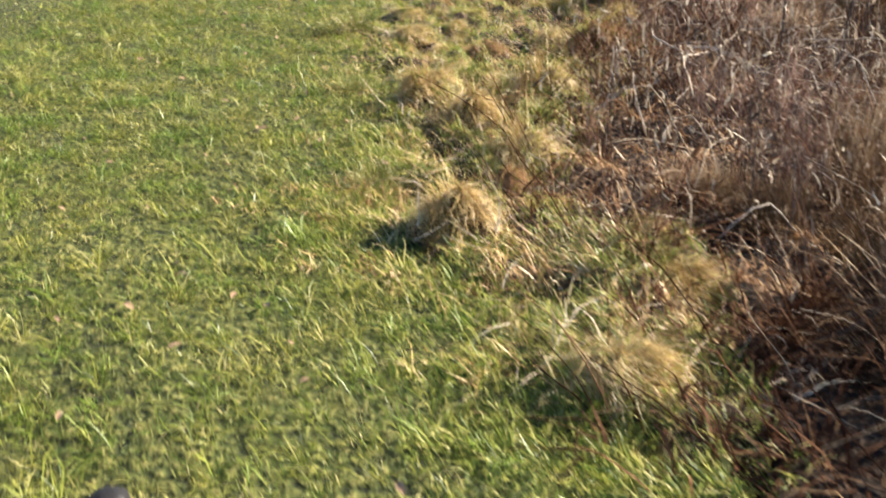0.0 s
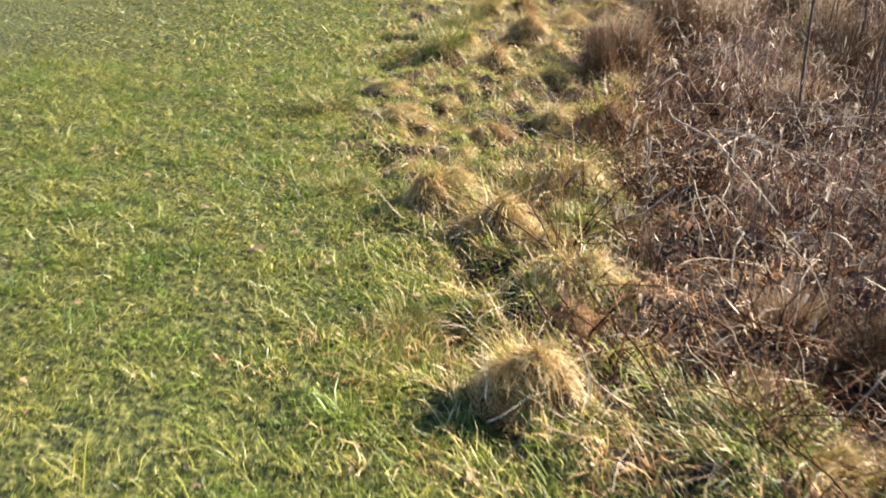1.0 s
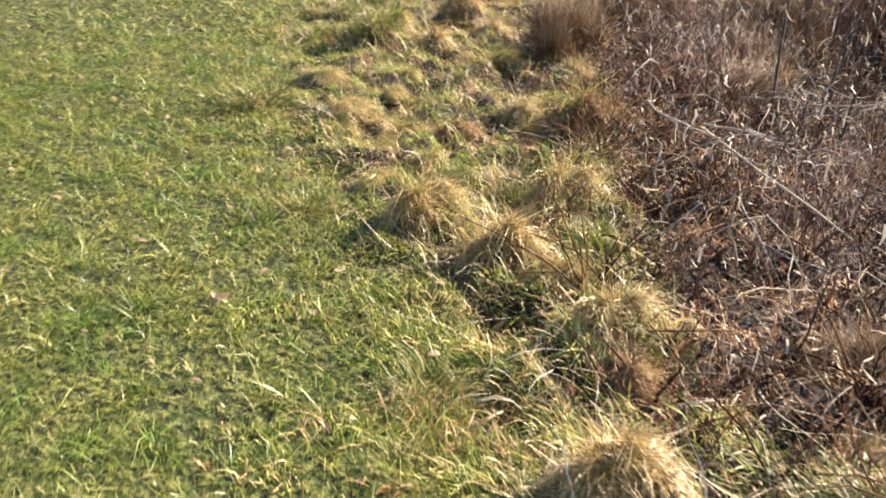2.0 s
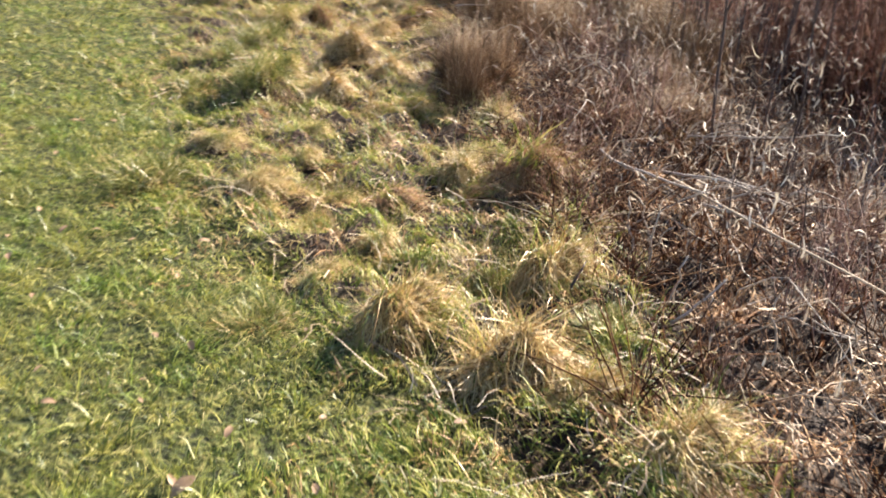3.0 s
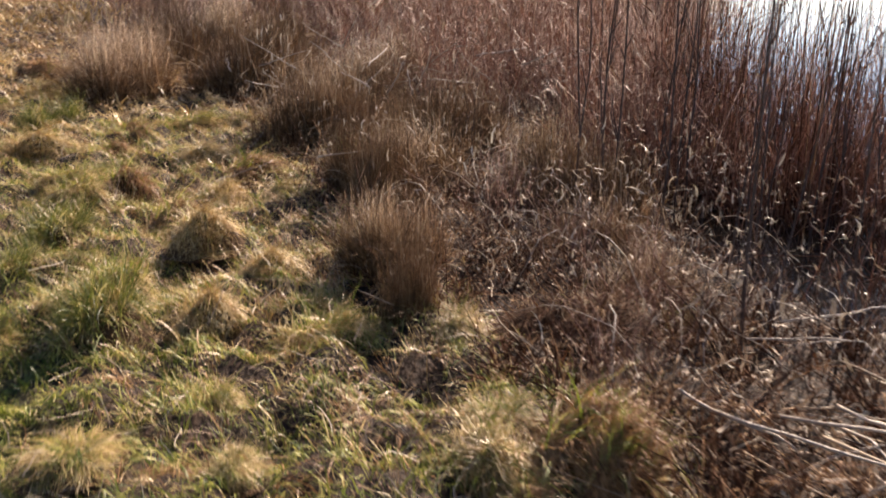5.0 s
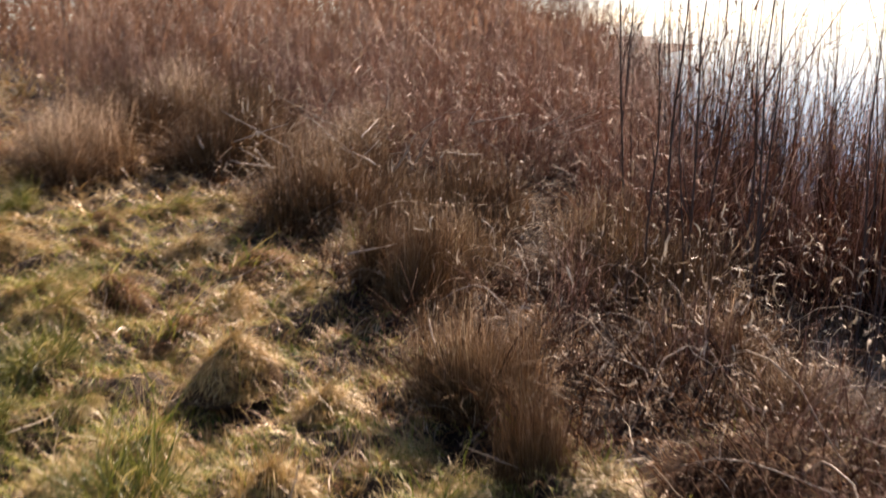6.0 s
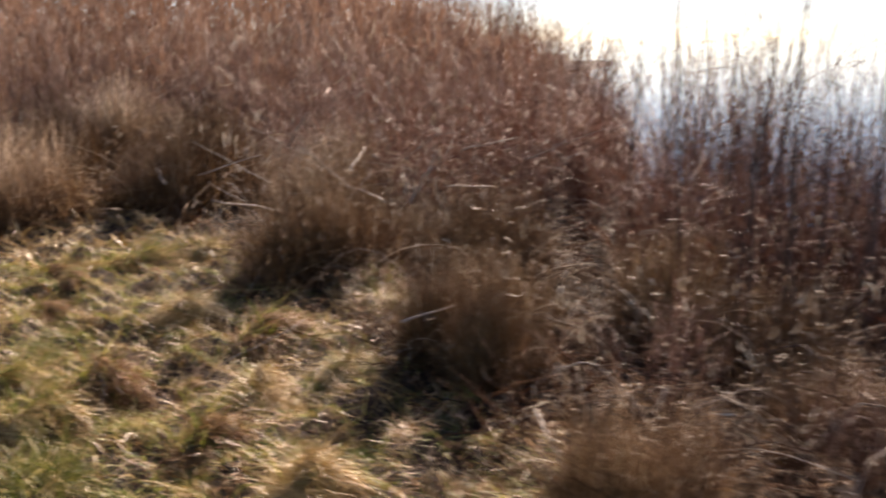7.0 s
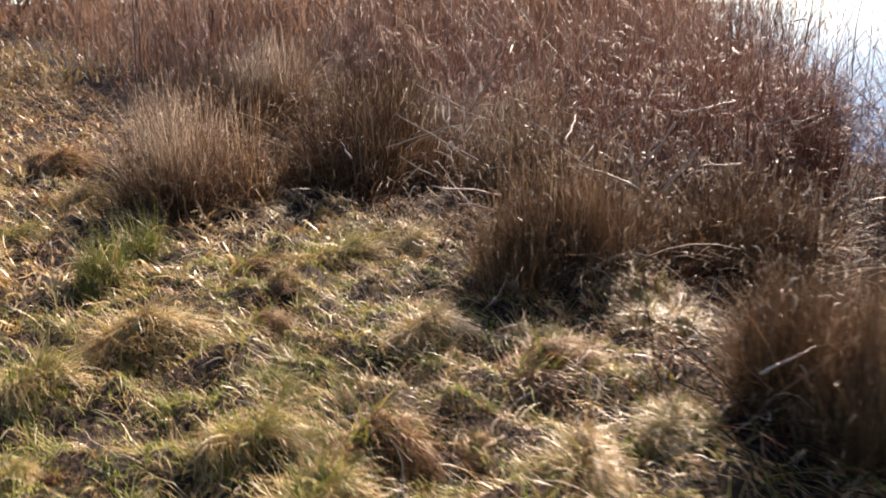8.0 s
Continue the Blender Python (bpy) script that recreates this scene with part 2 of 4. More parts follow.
def stalks(name, base, azimuth, length, lean, bend, radius, material, segs=3, wiggle=0.2, floor=None, seed=0):
    """Three-sided tapering stems in one mesh."""
    rng = np.random.RandomState(seed)
    n = len(base)
    pts = spine(base, azimuth, length, lean, bend, segs, wiggle, rng)
    if floor is not None:
        low = floor(pts[1:, :, 0], pts[1:, :, 1]) + 0.006 + 0.03 * rng.rand(segs, n)
        pts[1:, :, 2] = np.maximum(pts[1:, :, 2], low)
    ahead = pts[-1] - pts[0]
    ahead /= np.linalg.norm(ahead, axis=1)[:, None] + 1e-9
    ref = np.where(np.abs(ahead[:, 2:3]) > 0.8, np.array([[1.0, 0, 0]]), np.array([[0, 0, 1.0]]))
    u = np.cross(ahead, ref)
    u /= np.linalg.norm(u, axis=1)[:, None] + 1e-9
    w = np.cross(ahead, u)
    cols = 3 * (segs + 1)
    v = np.zeros((n, cols, 3))
    for k in range(segs + 1):
        r = (radius * (1 - 0.65 * k / segs))[:, None]
        for c in range(3):
            a = c * 2.0944
            v[:, 3 * k + c] = pts[k] + (u * math.cos(a) + w * math.sin(a)) * r
    start = (np.arange(n) * cols)[:, None]
    quads = np.concatenate([start + np.array([3 * k + c, 3 * k + (c + 1) % 3, 3 * k + 3 + (c + 1) % 3, 3 * k + 3 + c]) for k in range(segs) for c in range(3)])
    caps = start + np.array([3 * segs, 3 * segs + 1, 3 * segs + 2])
    return mesh_of(name, v, [quads, caps], material)


def stem_mesh(name, points, radii, material, sides=6):
    """A round stem along points."""
    pts = [Vector(p) for p in points]
    v, f = [], []
    for i, p in enumerate(pts):
        ahead = (pts[min(i + 1, len(pts) - 1)] - pts[max(i - 1, 0)]).normalized()
        ref = Vector((1, 0, 0)) if abs(ahead.z) > 0.8 else Vector((0, 0, 1))
        a = ahead.cross(ref).normalized()
        b = ahead.cross(a)
        for s in range(sides):
            t = 2 * math.pi * s / sides
            v.append(p + (a * math.cos(t) + b * math.sin(t)) * radii[i])
    for i in range(len(pts) - 1):
        for s in range(sides):
            q = (s + 1) % sides
            f.append([i * sides + s, i * sides + q, (i + 1) * sides + q, (i + 1) * sides + s])
    me = mesh_of(name, [tuple(p) for p in v], [f, [[s for s in range(sides)][::-1], [(len(pts) - 1) * sides + s for s in range(sides)]]], material)
    return me


def part(name, me, parent, label=""):
    ob = new(name, me)
    ob.parent = parent
    if label:
        ob["label"] = label
    return ob


# ---- ground and water ----
def ground_sheet():
    def axis(lo, hi, step, far):
        inner = np.arange(lo, hi + step / 2, step)
        out = [step * 1.25]
        while sum(out) < far:
            out.append(out[-1] * 1.25)
        grow = np.cumsum(out)
        return np.concatenate([lo - grow[::-1], inner, hi + grow])

    xs, ys = axis(-4, 9, 0.12, 3000), axis(-1, 17, 0.12, 3000)
    gx, gy = np.meshgrid(xs, ys)
    z = land(gx, gy)
    nx, ny = len(xs), len(ys)
    i = (np.arange(ny - 1)[:, None] * nx + np.arange(nx - 1)[None]).ravel()
    me = mesh_of("ground", np.stack([gx, gy, z], -1), [np.stack([i, i + 1, i + 1 + nx, i + nx], 1)], ground_mat())
    a = me.attributes.new("bank", "FLOAT", "POINT")
    le = lawn_edge(gy)
    v = smooth(gx + 0.25 * waves(gx, gy, 0.8, 9), le - 0.15, le + 0.5)
    a.data.foreach_set("value", v.astype(np.float32).ravel())
    return tagged(new("ground", me), "damp grassy ground sloping down to the pond", "ground", kind="structure")


ground_sheet()
wv = [(2, -1500, WATER_Z), (4000, -1500, WATER_Z), (4000, 3000, WATER_Z), (2, 3000, WATER_Z)]
tagged(new("water", mesh_of("water", wv, [[[0, 1, 2, 3]]], water_mat(), False)), "calm pond water mirroring the bright sky", "water", kind="structure")


# ---- lawn ----
def scatter(n, x0, x1, y0, y1, keep, rng):
    p = np.stack([rng.uniform(x0, x1, n), rng.uniform(y0, y1, n)], 1)
    return p[keep(p[:, 0], p[:, 1])]


def lawn(name, count, x0, x1, y0, y1, size, width, seed, label, per=5, soft_rim=0.7, mat=None, segs=2):
    rng = np.random.RandomState(seed)
    turf = segs == 1

    def keep(x, y):
        d = 0.6 + 1.3 * waves(x, y, 0.13, 21) + 0.9 * waves(x, y, 0.45, 22) + 0.5 * waves(x, y, 1.6, 23)
        if turf:
            d = 0.46 + 1.6 * waves(x, y, 0.1, 24) + 0.7 * waves(x, y, 0.28, 25)
        fade = 1 - smooth(x, lawn_edge(y) - 0.3, lawn_edge(y) + 0.5)
        rim = np.minimum.reduce([smooth(x, x0, x0 + soft_rim), 1 - smooth(x, x1 - soft_rim, x1), smooth(y, y0, y0 + soft_rim), 1 - smooth(y, y1 - soft_rim, y1)])
        return (rng.rand(len(x)) < d * 1.4) & (rng.rand(len(x)) < fade) & (rng.rand(len(x)) < rim)

    p = scatter(count, x0, x1, y0, y1, keep, rng)
    c = np.repeat(p, per, 0) + rng.normal(0, 0.012 if turf else 0.016, (len(p) * per, 2))
    n = len(c)
    base = np.column_stack([c, land(c[:, 0], c[:, 1]) - 0.004])
    own = np.repeat(rng.uniform(0.4, 1.75, len(p)), per)
    lush = own * np.clip(1 + 1.0 * waves(c[:, 0], c[:, 1], 0.13, 21) + 1.2 * waves(c[:, 0], c[:, 1], 0.3, 31) + 0.6 * waves(c[:, 0], c[:, 1], 0.9, 32), 0.3, 2.3)
    me = blades(name, base, rng.uniform(0, 6.283, n), size * lush * rng.uniform(0.4, 1.6, n), rng.uniform(0.35, 1.5, n),
                rng.uniform(0.3, 2.0, n), width * rng.uniform(0.6, 1.4, n), mat or LAWN, segs, 0.2, None, seed)
    return tagged(new(name, me), label, "grass", kind="stuff")


lawn("lawn_grass", 38000, -3.3, 1.4, 0.8, 9.0, 0.046, 0.004, 11, "short patchy green lawn grass with yellowed blades", 11)
lawn("lawn_turf", 125000, -3.6, 1.2, 0.8, 9.4, 0.03, 0.0044, 12, "dense short yellow-green turf under the longer blades", 6, 0.7, TURF, 1)
lawn("near_meadow", 34000, -2.6, 2.6, 7.8, 14.5, 0.05, 0.0066, 19, "short green grass further along the bank", 3, 1.2)
lawn("meadow_grass", 24000, -4.5, 4.2, 12.5, 23.0, 0.07, 0.0105, 10, "green meadow grass further along the bank", 2, 1.2)
lawn("far_meadow_grass", 9000, -12.0, 5.0, 18.0, 42.0, 0.12, 0.03, 15, "green meadow grass in the distance", 2, 4.0)
lawn("outer_lawn", 26000, -14.0, -2.2, -6.0, 21.0, 0.06, 0.012, 17, "short grass on the wider meadow", 2, 1.5)


def thatch(name, count, x0, x1, y0, y1, size, width, seed, label):
    """Dead blades lying in the lawn."""
    rng = np.random.RandomState(seed)
    p = scatter(count, x0, x1, y0, y1, lambda x, y: (x < lawn_edge(y) + 0.3) & (x > x0 + 0.8 * rng.rand(len(x))) & (y < y1 - rng.rand(len(x))) & (rng.rand(len(x)) < 0.62 + 1.3 * waves(x, y, 0.13, 21) - 0.7 * waves(x, y, 0.5, 22)), rng)
    n = len(p)
    base = np.column_stack([p, land(p[:, 0], p[:, 1]) + 0.004])
    me = blades(name, base, rng.uniform(0, 6.283, n), size * rng.uniform(0.4, 1.5, n), rng.uniform(1.0, 1.5, n), rng.uniform(-0.1, 0.5, n),
                width * rng.uniform(0.6, 1.4, n), MOSS, 2, 0.4, land, seed)
    return tagged(new(name, me), label, "dead grass", kind="stuff")


thatch("lawn_thatch", 70000, -3.4, 0.9, 0.8, 9.6, 0.045, 0.0036, 14, "brown dead blades matted between the lawn grass")
thatch("meadow_thatch", 40000, -3.5, 3.0, 9.0, 17.0, 0.07, 0.012, 16, "brown dead blades matted between the meadow grass")


# ---- rough grass on the bank ----
def bank_grass(name, count, y0, y1, size, width, mat, seed, label, bias, into=0.3):
    rng = np.random.RandomState(seed)
    y = rng.uniform(y0, y1, count)
    le, br = lawn_edge(y), brush_edge(y)
    rim = le - 0.3 + 0.6 * waves(y, y, 0.9, 44) + 0.5 * waves(y, y, 0.35, 45) - 0.25 * rng.rand(count) ** 2
    deep = rng.beta(bias[0], bias[1], count)
    x = rim + (br - rim + into) * deep
    ok = rng.rand(count) < (0.55 + 1.0 * waves(x, y, 0.4, seed)) * (0.35 + 0.65 * smooth(deep, 0, 0.25))
    x, y, deep = x[ok], y[ok], deep[ok]
    per = 6
    c = np.repeat(np.column_stack([x, y]), per, 0) + rng.normal(0, 0.02, (len(x) * per, 2))
    n = len(c)
    grown = 0.45 + 0.55 * smooth(np.repeat(deep, per), 0, 0.35)
    flow = 2.5 + 3.0 * waves(c[:, 0], c[:, 1], 0.6, 41) + rng.normal(0, 1.1, n)
    base = np.column_stack([c, land(c[:, 0], c[:, 1]) - 0.005])
    me = blades(name, base, flow, size * grown * rng.uniform(0.4, 1.5, n), rng.uniform(0.2, 1.3, n), rng.uniform(0.6, 1.8, n),
                width * rng.uniform(0.6, 1.4, n), mat, 3, 0.3, land, seed)
    return tagged(new(name, me), label, "grass", kind="stuff")


bank_grass("rough_green_grass", 19000, 1.3, 13.5, 0.1, 0.005, GREEN, 51, "long green grass growing between the tussocks", (1.0, 1.3))
bank_grass("rough_dry_grass", 5000, 2.1, 17.0, 0.12, 0.0042, STRAW, 52, "long bleached dry grass lying over the bank", (1.9, 1.3), 0.15)
bank_grass("rough_russet_grass", 7000, 2.3, 16.0, 0.13, 0.0048, RUSSET, 53, "russet dead grass lying over the bank", (1.8, 1.2), 1.2)
bank_grass("matted_straw", 3200, 8.0, 15.5, 0.16, 0.0048, STRAW, 58, "long matted straw lying over the bank", (1.5, 1.2), 0.6)
bank_grass("far_dry_grass", 3000, 15.5, 44.0, 0.2, 0.018, RUSSET, 54, "russet grass further along the bank", (2.0, 1.0))
bank_grass("far_straw_grass", 9000, 13.0, 44.0, 0.18, 0.016, STRAW, 55, "bleached straw grass further along the bank", (1.0, 1.4))


def bank_straws():
    """Long pale blades fallen loose over the bank."""
    rng = np.random.RandomState(57)
    n = 1100
    y = rng.uniform(2.0, 14.5, n)
    le, br = lawn_edge(y), brush_edge(y)
    x = le + (br - le + 0.5) * rng.rand(n)
    base = np.column_stack([x, y, land(x, y) + rng.uniform(0.01, 0.12, n)])
    me = blades("loose_straws", base, rng.uniform(0, 6.283, n), rng.uniform(0.12, 0.34, n), rng.uniform(0.8, 1.5, n), rng.uniform(-0.2, 1.4, n),
                rng.uniform(0.003, 0.006, n), BLEACHED, 5, 0.3, land, 57)
    return tagged(new("loose_straws", me), "long bleached straws strewn over the bank", "straw", kind="stuff")


bank_straws()


def field_grass():
    """Tall dry grass far off along the bank."""
    rng = np.random.RandomState(56)
    n = 9000
    y = 26 + 75 * rng.rand(n) ** 1.5
    x = lawn_edge(y) - 6 + (0.9 * y) * rng.rand(n)
    base = np.column_stack([x, y, land(x, y) - 0.02])
    me = blades("field_grass", base, rng.uniform(0, 6.283, n), 0.42 * rng.uniform(0.5, 1.4, n), rng.uniform(0.0, 0.7, n), rng.uniform(0.2, 1.4, n),
                0.05 * rng.uniform(0.6, 1.4, n), STRAW, 2, 0.2, None, 56)
    return tagged(new("field_grass", me), "tall dry straw-coloured grass in the distance", "grass", kind="stuff")


field_grass()


# ---- tussocks ----
def tussock(seed, dry, dry_count, green_count, kind_label, rise=1.0, pull=0.9):
    """A grass tussock one metre across and half a metre high, to be scaled: locks of long blades arch from the crown
    and droop over a dead core. The core's dark colour stands in for shade.
    """
    rng = np.random.RandomState(seed)
    root = tagged(new("grass_tussock"), kind_label, "tussock", "tussocks along the bank")

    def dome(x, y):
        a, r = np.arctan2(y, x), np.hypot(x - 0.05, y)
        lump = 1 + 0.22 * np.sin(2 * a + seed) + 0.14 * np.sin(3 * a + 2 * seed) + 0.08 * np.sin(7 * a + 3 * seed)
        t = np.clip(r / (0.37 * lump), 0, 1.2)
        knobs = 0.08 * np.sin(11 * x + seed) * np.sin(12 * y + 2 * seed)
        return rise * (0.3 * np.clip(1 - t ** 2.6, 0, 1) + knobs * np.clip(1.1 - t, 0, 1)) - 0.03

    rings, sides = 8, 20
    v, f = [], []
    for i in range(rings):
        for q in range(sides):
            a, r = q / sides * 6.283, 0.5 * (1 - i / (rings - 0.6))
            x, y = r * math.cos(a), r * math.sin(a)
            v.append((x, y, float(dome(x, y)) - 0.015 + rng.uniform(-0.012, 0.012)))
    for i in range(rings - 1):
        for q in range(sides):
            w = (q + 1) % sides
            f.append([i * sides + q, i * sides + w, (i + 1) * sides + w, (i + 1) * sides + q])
    part("thatch", mesh_of("thatch", v, [f, [[(rings - 1) * sides + q for q in range(sides)]]], SHADE_THATCH), root, "matted dead thatch coloured dark for shade")

    def locks_of(name, n, size, width, mat, segs, salt, stand, label=""):
        g = np.random.RandomState(seed * 7 + salt)
        locks = 60
        lr, la = 0.33 * np.sqrt(g.rand(locks)), g.uniform(0, 6.283, locks)
        swirl, ll, lb = g.normal(0, 0.9, locks), g.uniform(0.5, 1.3, locks), g.normal(0, 0.35, locks)
        k = g.randint(0, locks, n)
        x, y = lr[k] * np.cos(la[k]) + g.normal(0, 0.045, n), lr[k] * np.sin(la[k]) + g.normal(0, 0.045, n)
        # pull sweeps blades to +x, baring the shade-coloured dome on the -x side
        head = np.arctan2(np.sin(la[k]), np.cos(la[k]) + pull) + swirl[k] + g.normal(0, 0.38, n)
        wild = g.rand(n) < 0.16
        head = np.where(wild, g.uniform(0, 6.283, n), head)
        r = np.hypot(x, y)
        lean = np.clip((1.05 + 1.2 * r) * (1 - stand) + 0.6 * lb[k] + g.normal(0, 0.25, n), 0.02, 1.55)
        bend = np.clip(1.15 + lb[k] + 0.4 * stand + g.normal(0, 0.5, n), -0.2, 2.9)
        base = np.column_stack([x, y, dome(x, y) - 0.01])
        me = blades(name, base, head, size * ll[k] * g.uniform(0.5, 1.3, n), lean, bend, width * g.uniform(0.6, 1.4, n), mat, segs, 0.34, dome, seed + salt)
        return tagged(part(name, me, root, label), kind="stuff")

    locks_of("dry_grass", int(dry_count * 1.35), 0.34, 0.0062, dry, 3, 1, 0.0)
    if green_count:
        lush = green_count > 500
        locks_of("green_grass", green_count, 0.42 if lush else 0.34, 0.0088, TUFT if lush else GREEN, 4, 2, 0.3 if lush else 0.2, "fresh green blades")
    return root


KINDS = {
    "brown": tussock(5, STALK, 800, 0, "low mound of brown matted dead stems", 0.5),
    "gold": tussock(1, STRAW, 1500, 110, "golden dry grass tussock drooping over the bank"),
    "straw": tussock(2, STRAW, 1150, 420, "straw-coloured grass tussock with green shoots"),
    "russet": tussock(3, RUSSET, 1400, 70, "russet dead grass tussock with an underside coloured dark for shade", 1.15),
    "gold_low": tussock(6, STRAW, 1300, 200, "low golden tussock of matted dry grass", 0.85, 1.2),
    "russet_low": tussock(7, RUSSET, 1250, 140, "low russet tussock of matted dead grass", 0.85, 1.2),
    "green": tussock(4, STRAW, 330, 1000, "lush green grass tussock with dry tips", 0.7, 0.2),
}
rs = random.Random(41)
BROWN = []
for k in range(16):
    y = rs.uniform(2.2, 15)
    t = rs.uniform(0.08, 0.9)
    BROWN.append((float(brush_edge(y)) * (1 - t) + float(shore(y)) * t, y, rs.uniform(0.4, 0.9), rs.uniform(0.4, 0.8), rs.uniform(0.1, 0.22), rs.uniform(-180, 180), "brown"))
TUFTS = []
for k in range(7):
    y = rs.uniform(2.4, 8.0)
    TUFTS.append((float(lawn_edge(y)) - rs.uniform(0.0, 0.35), y, rs.uniform(0.24, 0.4), rs.uniform(0.2, 0.3), rs.uniform(0.04, 0.07), rs.uniform(-180, 180), "green"))
for k in range(34):
    y = rs.uniform(4.8, 14.5)
    t = rs.uniform(0.05, 0.95)
    TUFTS.append((float(lawn_edge(y)) * (1 - t) + float(brush_edge(y)) * t, y, rs.uniform(0.2, 0.36), rs.uniform(0.2, 0.34), rs.uniform(0.07, 0.13), rs.gauss(-20, 40),
                  rs.choice(["straw", "gold_low", "straw", "russet_low", "green"])))
TUSSOCKS = BROWN + TUFTS + [  # x, y, width, depth, height, turn, kind
    (0.64, 2.22, 0.46, 0.32, 0.19, -30, "gold_low"), (0.8, 2.98, 0.56, 0.48, 0.2, -25, "green"), (1.0, 2.86, 0.4, 0.36, 0.2, -35, "gold_low"), (0.21, 3.32, 0.38, 0.34, 0.195, -40, "gold"),
    (0.55, 4.1, 0.42, 0.44, 0.28, -55, "gold_low"), (0.48, 3.85, 0.3, 0.3, 0.16, -20, "russet"), (0.34, 4.72, 0.6, 0.48, 0.38, -40, "gold"),
    (0.48, 4.5, 0.34, 0.3, 0.2, -60, "gold_low"), (0.1, 5.1, 0.5, 0.4, 0.28, -25, "gold_low"), (0.8, 5.2, 0.5, 0.48, 0.42, -50, "gold_low"),
    (0.76, 4.76, 0.3, 0.26, 0.12, 10, "green"), (0.62, 5.3, 0.26, 0.3, 0.24, 20, "green"),
    (1.26, 6.12, 0.36, 0.34, 0.3, -20, "russet_low"), (1.36, 6.34, 0.7, 0.52, 0.35, -35, "russet_low"), (1.05, 6.5, 0.4, 0.36, 0.2, 15, "gold_low"),
    (0.54, 6.22, 0.36, 0.3, 0.14, -30, "russet_low"), (0.32, 6.5, 0.38, 0.28, 0.12, -20, "straw"), (0.0, 6.65, 0.4, 0.3, 0.13, -10, "gold_low"),
    (0.13, 6.22, 0.3, 0.26, 0.11, 30, "straw"), (0.22, 5.72, 0.34, 0.28, 0.13, -35, "straw"), (-0.02, 5.6, 0.3, 0.26, 0.1, 0, "gold_low"),
    (-0.5, 7.0, 0.56, 0.42, 0.19, 0, "green"), (-0.35, 5.35, 0.4, 0.34, 0.13, 50, "green"), (-0.15, 3.9, 0.36, 0.34, 0.14, 80, "green"), (-0.3, 3.55, 0.34, 0.3, 0.11, 140, "green"),
    (0.56, 7.55, 0.3, 0.28, 0.15, -45, "straw"), (1.22, 7.72, 0.58, 0.4, 0.23, -15, "straw"), (0.92, 8.22, 0.42, 0.38, 0.28, -40, "gold"),
    (0.5, 8.42, 0.48, 0.42, 0.34, -10, "green"), (0.72, 8.75, 0.44, 0.4, 0.3, -60, "straw"), (0.1, 8.75, 0.4, 0.34, 0.18, 15, "green"),
    (1.37, 9.08, 0.44, 0.36, 0.24, -30, "gold"), (1.6, 9.9, 0.62, 0.46, 0.37, -35, "russet_low"), (0.52, 9.55, 0.4, 0.34, 0.2, 40, "green"),
    (0.92, 10.0, 0.52, 0.44, 0.27, -15, "green"), (1.2, 10.5, 0.44, 0.4, 0.24, 10, "straw"), (1.62, 10.68, 0.5, 0.44, 0.33, -50, "russet_low"),
    (1.36, 11.1, 0.5, 0.4, 0.2, -30, "straw"), (2.62, 10.65, 0.74, 0.5, 0.27, -20, "russet_low"), (2.62, 11.35, 0.54, 0.46, 0.2, -45, "gold"),
    (2.5, 9.95, 0.46, 0.36, 0.17, -20, "gold_low"), (2.05, 10.05, 0.44, 0.36, 0.18, 20, "gold"), (1.6, 12.38, 0.8, 0.5, 0.27, -25, "gold"),
    (1.0, 12.2, 0.5, 0.42, 0.27, 10, "straw"), (1.97, 13.45, 0.4, 0.36, 0.44, 0, "green"), (3.2, 12.78, 0.95, 0.5, 0.26, -15, "straw"),
    (2.7, 13.0, 0.8, 0.46, 0.24, -35, "russet_low"), (3.75, 12.55, 0.6, 0.44, 0.22, -10, "gold_low"), (2.46, 13.85, 0.46, 0.42, 0.4, 30, "green"),
    (2.05, 11.62, 0.5, 0.46, 0.12, 0, "green"), (1.75, 11.5, 0.36, 0.3, 0.1, 60, "green"), (2.15, 12.1, 0.4, 0.36, 0.16, -30, "russet_low"),
    (1.38, 8.08, 0.4, 0.32, 0.16, -20, "straw"), (1.72, 7.35, 0.4, 0.32, 0.16, 10, "gold_low"), (2.28, 7.2, 0.6, 0.4, 0.17, -15, "straw"),
    (2.8, 6.95, 0.5, 0.36, 0.15, -40, "gold_low"), (1.5, 8.6, 0.4, 0.36, 0.2, -30, "gold"), (1.9, 8.75, 0.44, 0.36, 0.16, 0, "russet_low"),
    (1.3, 14.2, 0.7, 0.6, 0.24, -20, "gold"), (2.0, 15.0, 0.8, 0.6, 0.26, -30, "straw"), (2.9, 15.7, 0.9, 0.7, 0.3, -10, "gold"), (2.3, 16.7, 0.8, 0.8, 0.3, -40, "straw"),
    (3.3, 17.1, 1.0, 0.8, 0.3, -25, "russet"), (1.6, 17.5, 0.9, 0.7, 0.3, 0, "gold"), (3.0, 18.8, 1.0, 0.8, 0.32, -15, "gold"), (1.2, 15.9, 0.8, 0.6, 0.24, -35, "straw"),
    (1.1, 4.2, 0.5, 0.45, 0.12, 40, "brown"), (0.98, 3.3, 0.4, 0.36, 0.16, -10, "russet_low"), (3.5, 10.5, 0.6, 0.5, 0.2, 55, "gold_low"), (3.75, 10.75, 0.6, 0.5, 0.22, 60, "russet_low"),
]


def placed(x, y, sx, sy, sz, turn, sink=0.04):
    return Matrix.Translation((x, y, float(land(np.array(x), np.array(y))) - sink)) @ Matrix.Rotation(radians(turn), 4, "Z") @ Matrix.Diagonal((sx, sy, sz, 1))


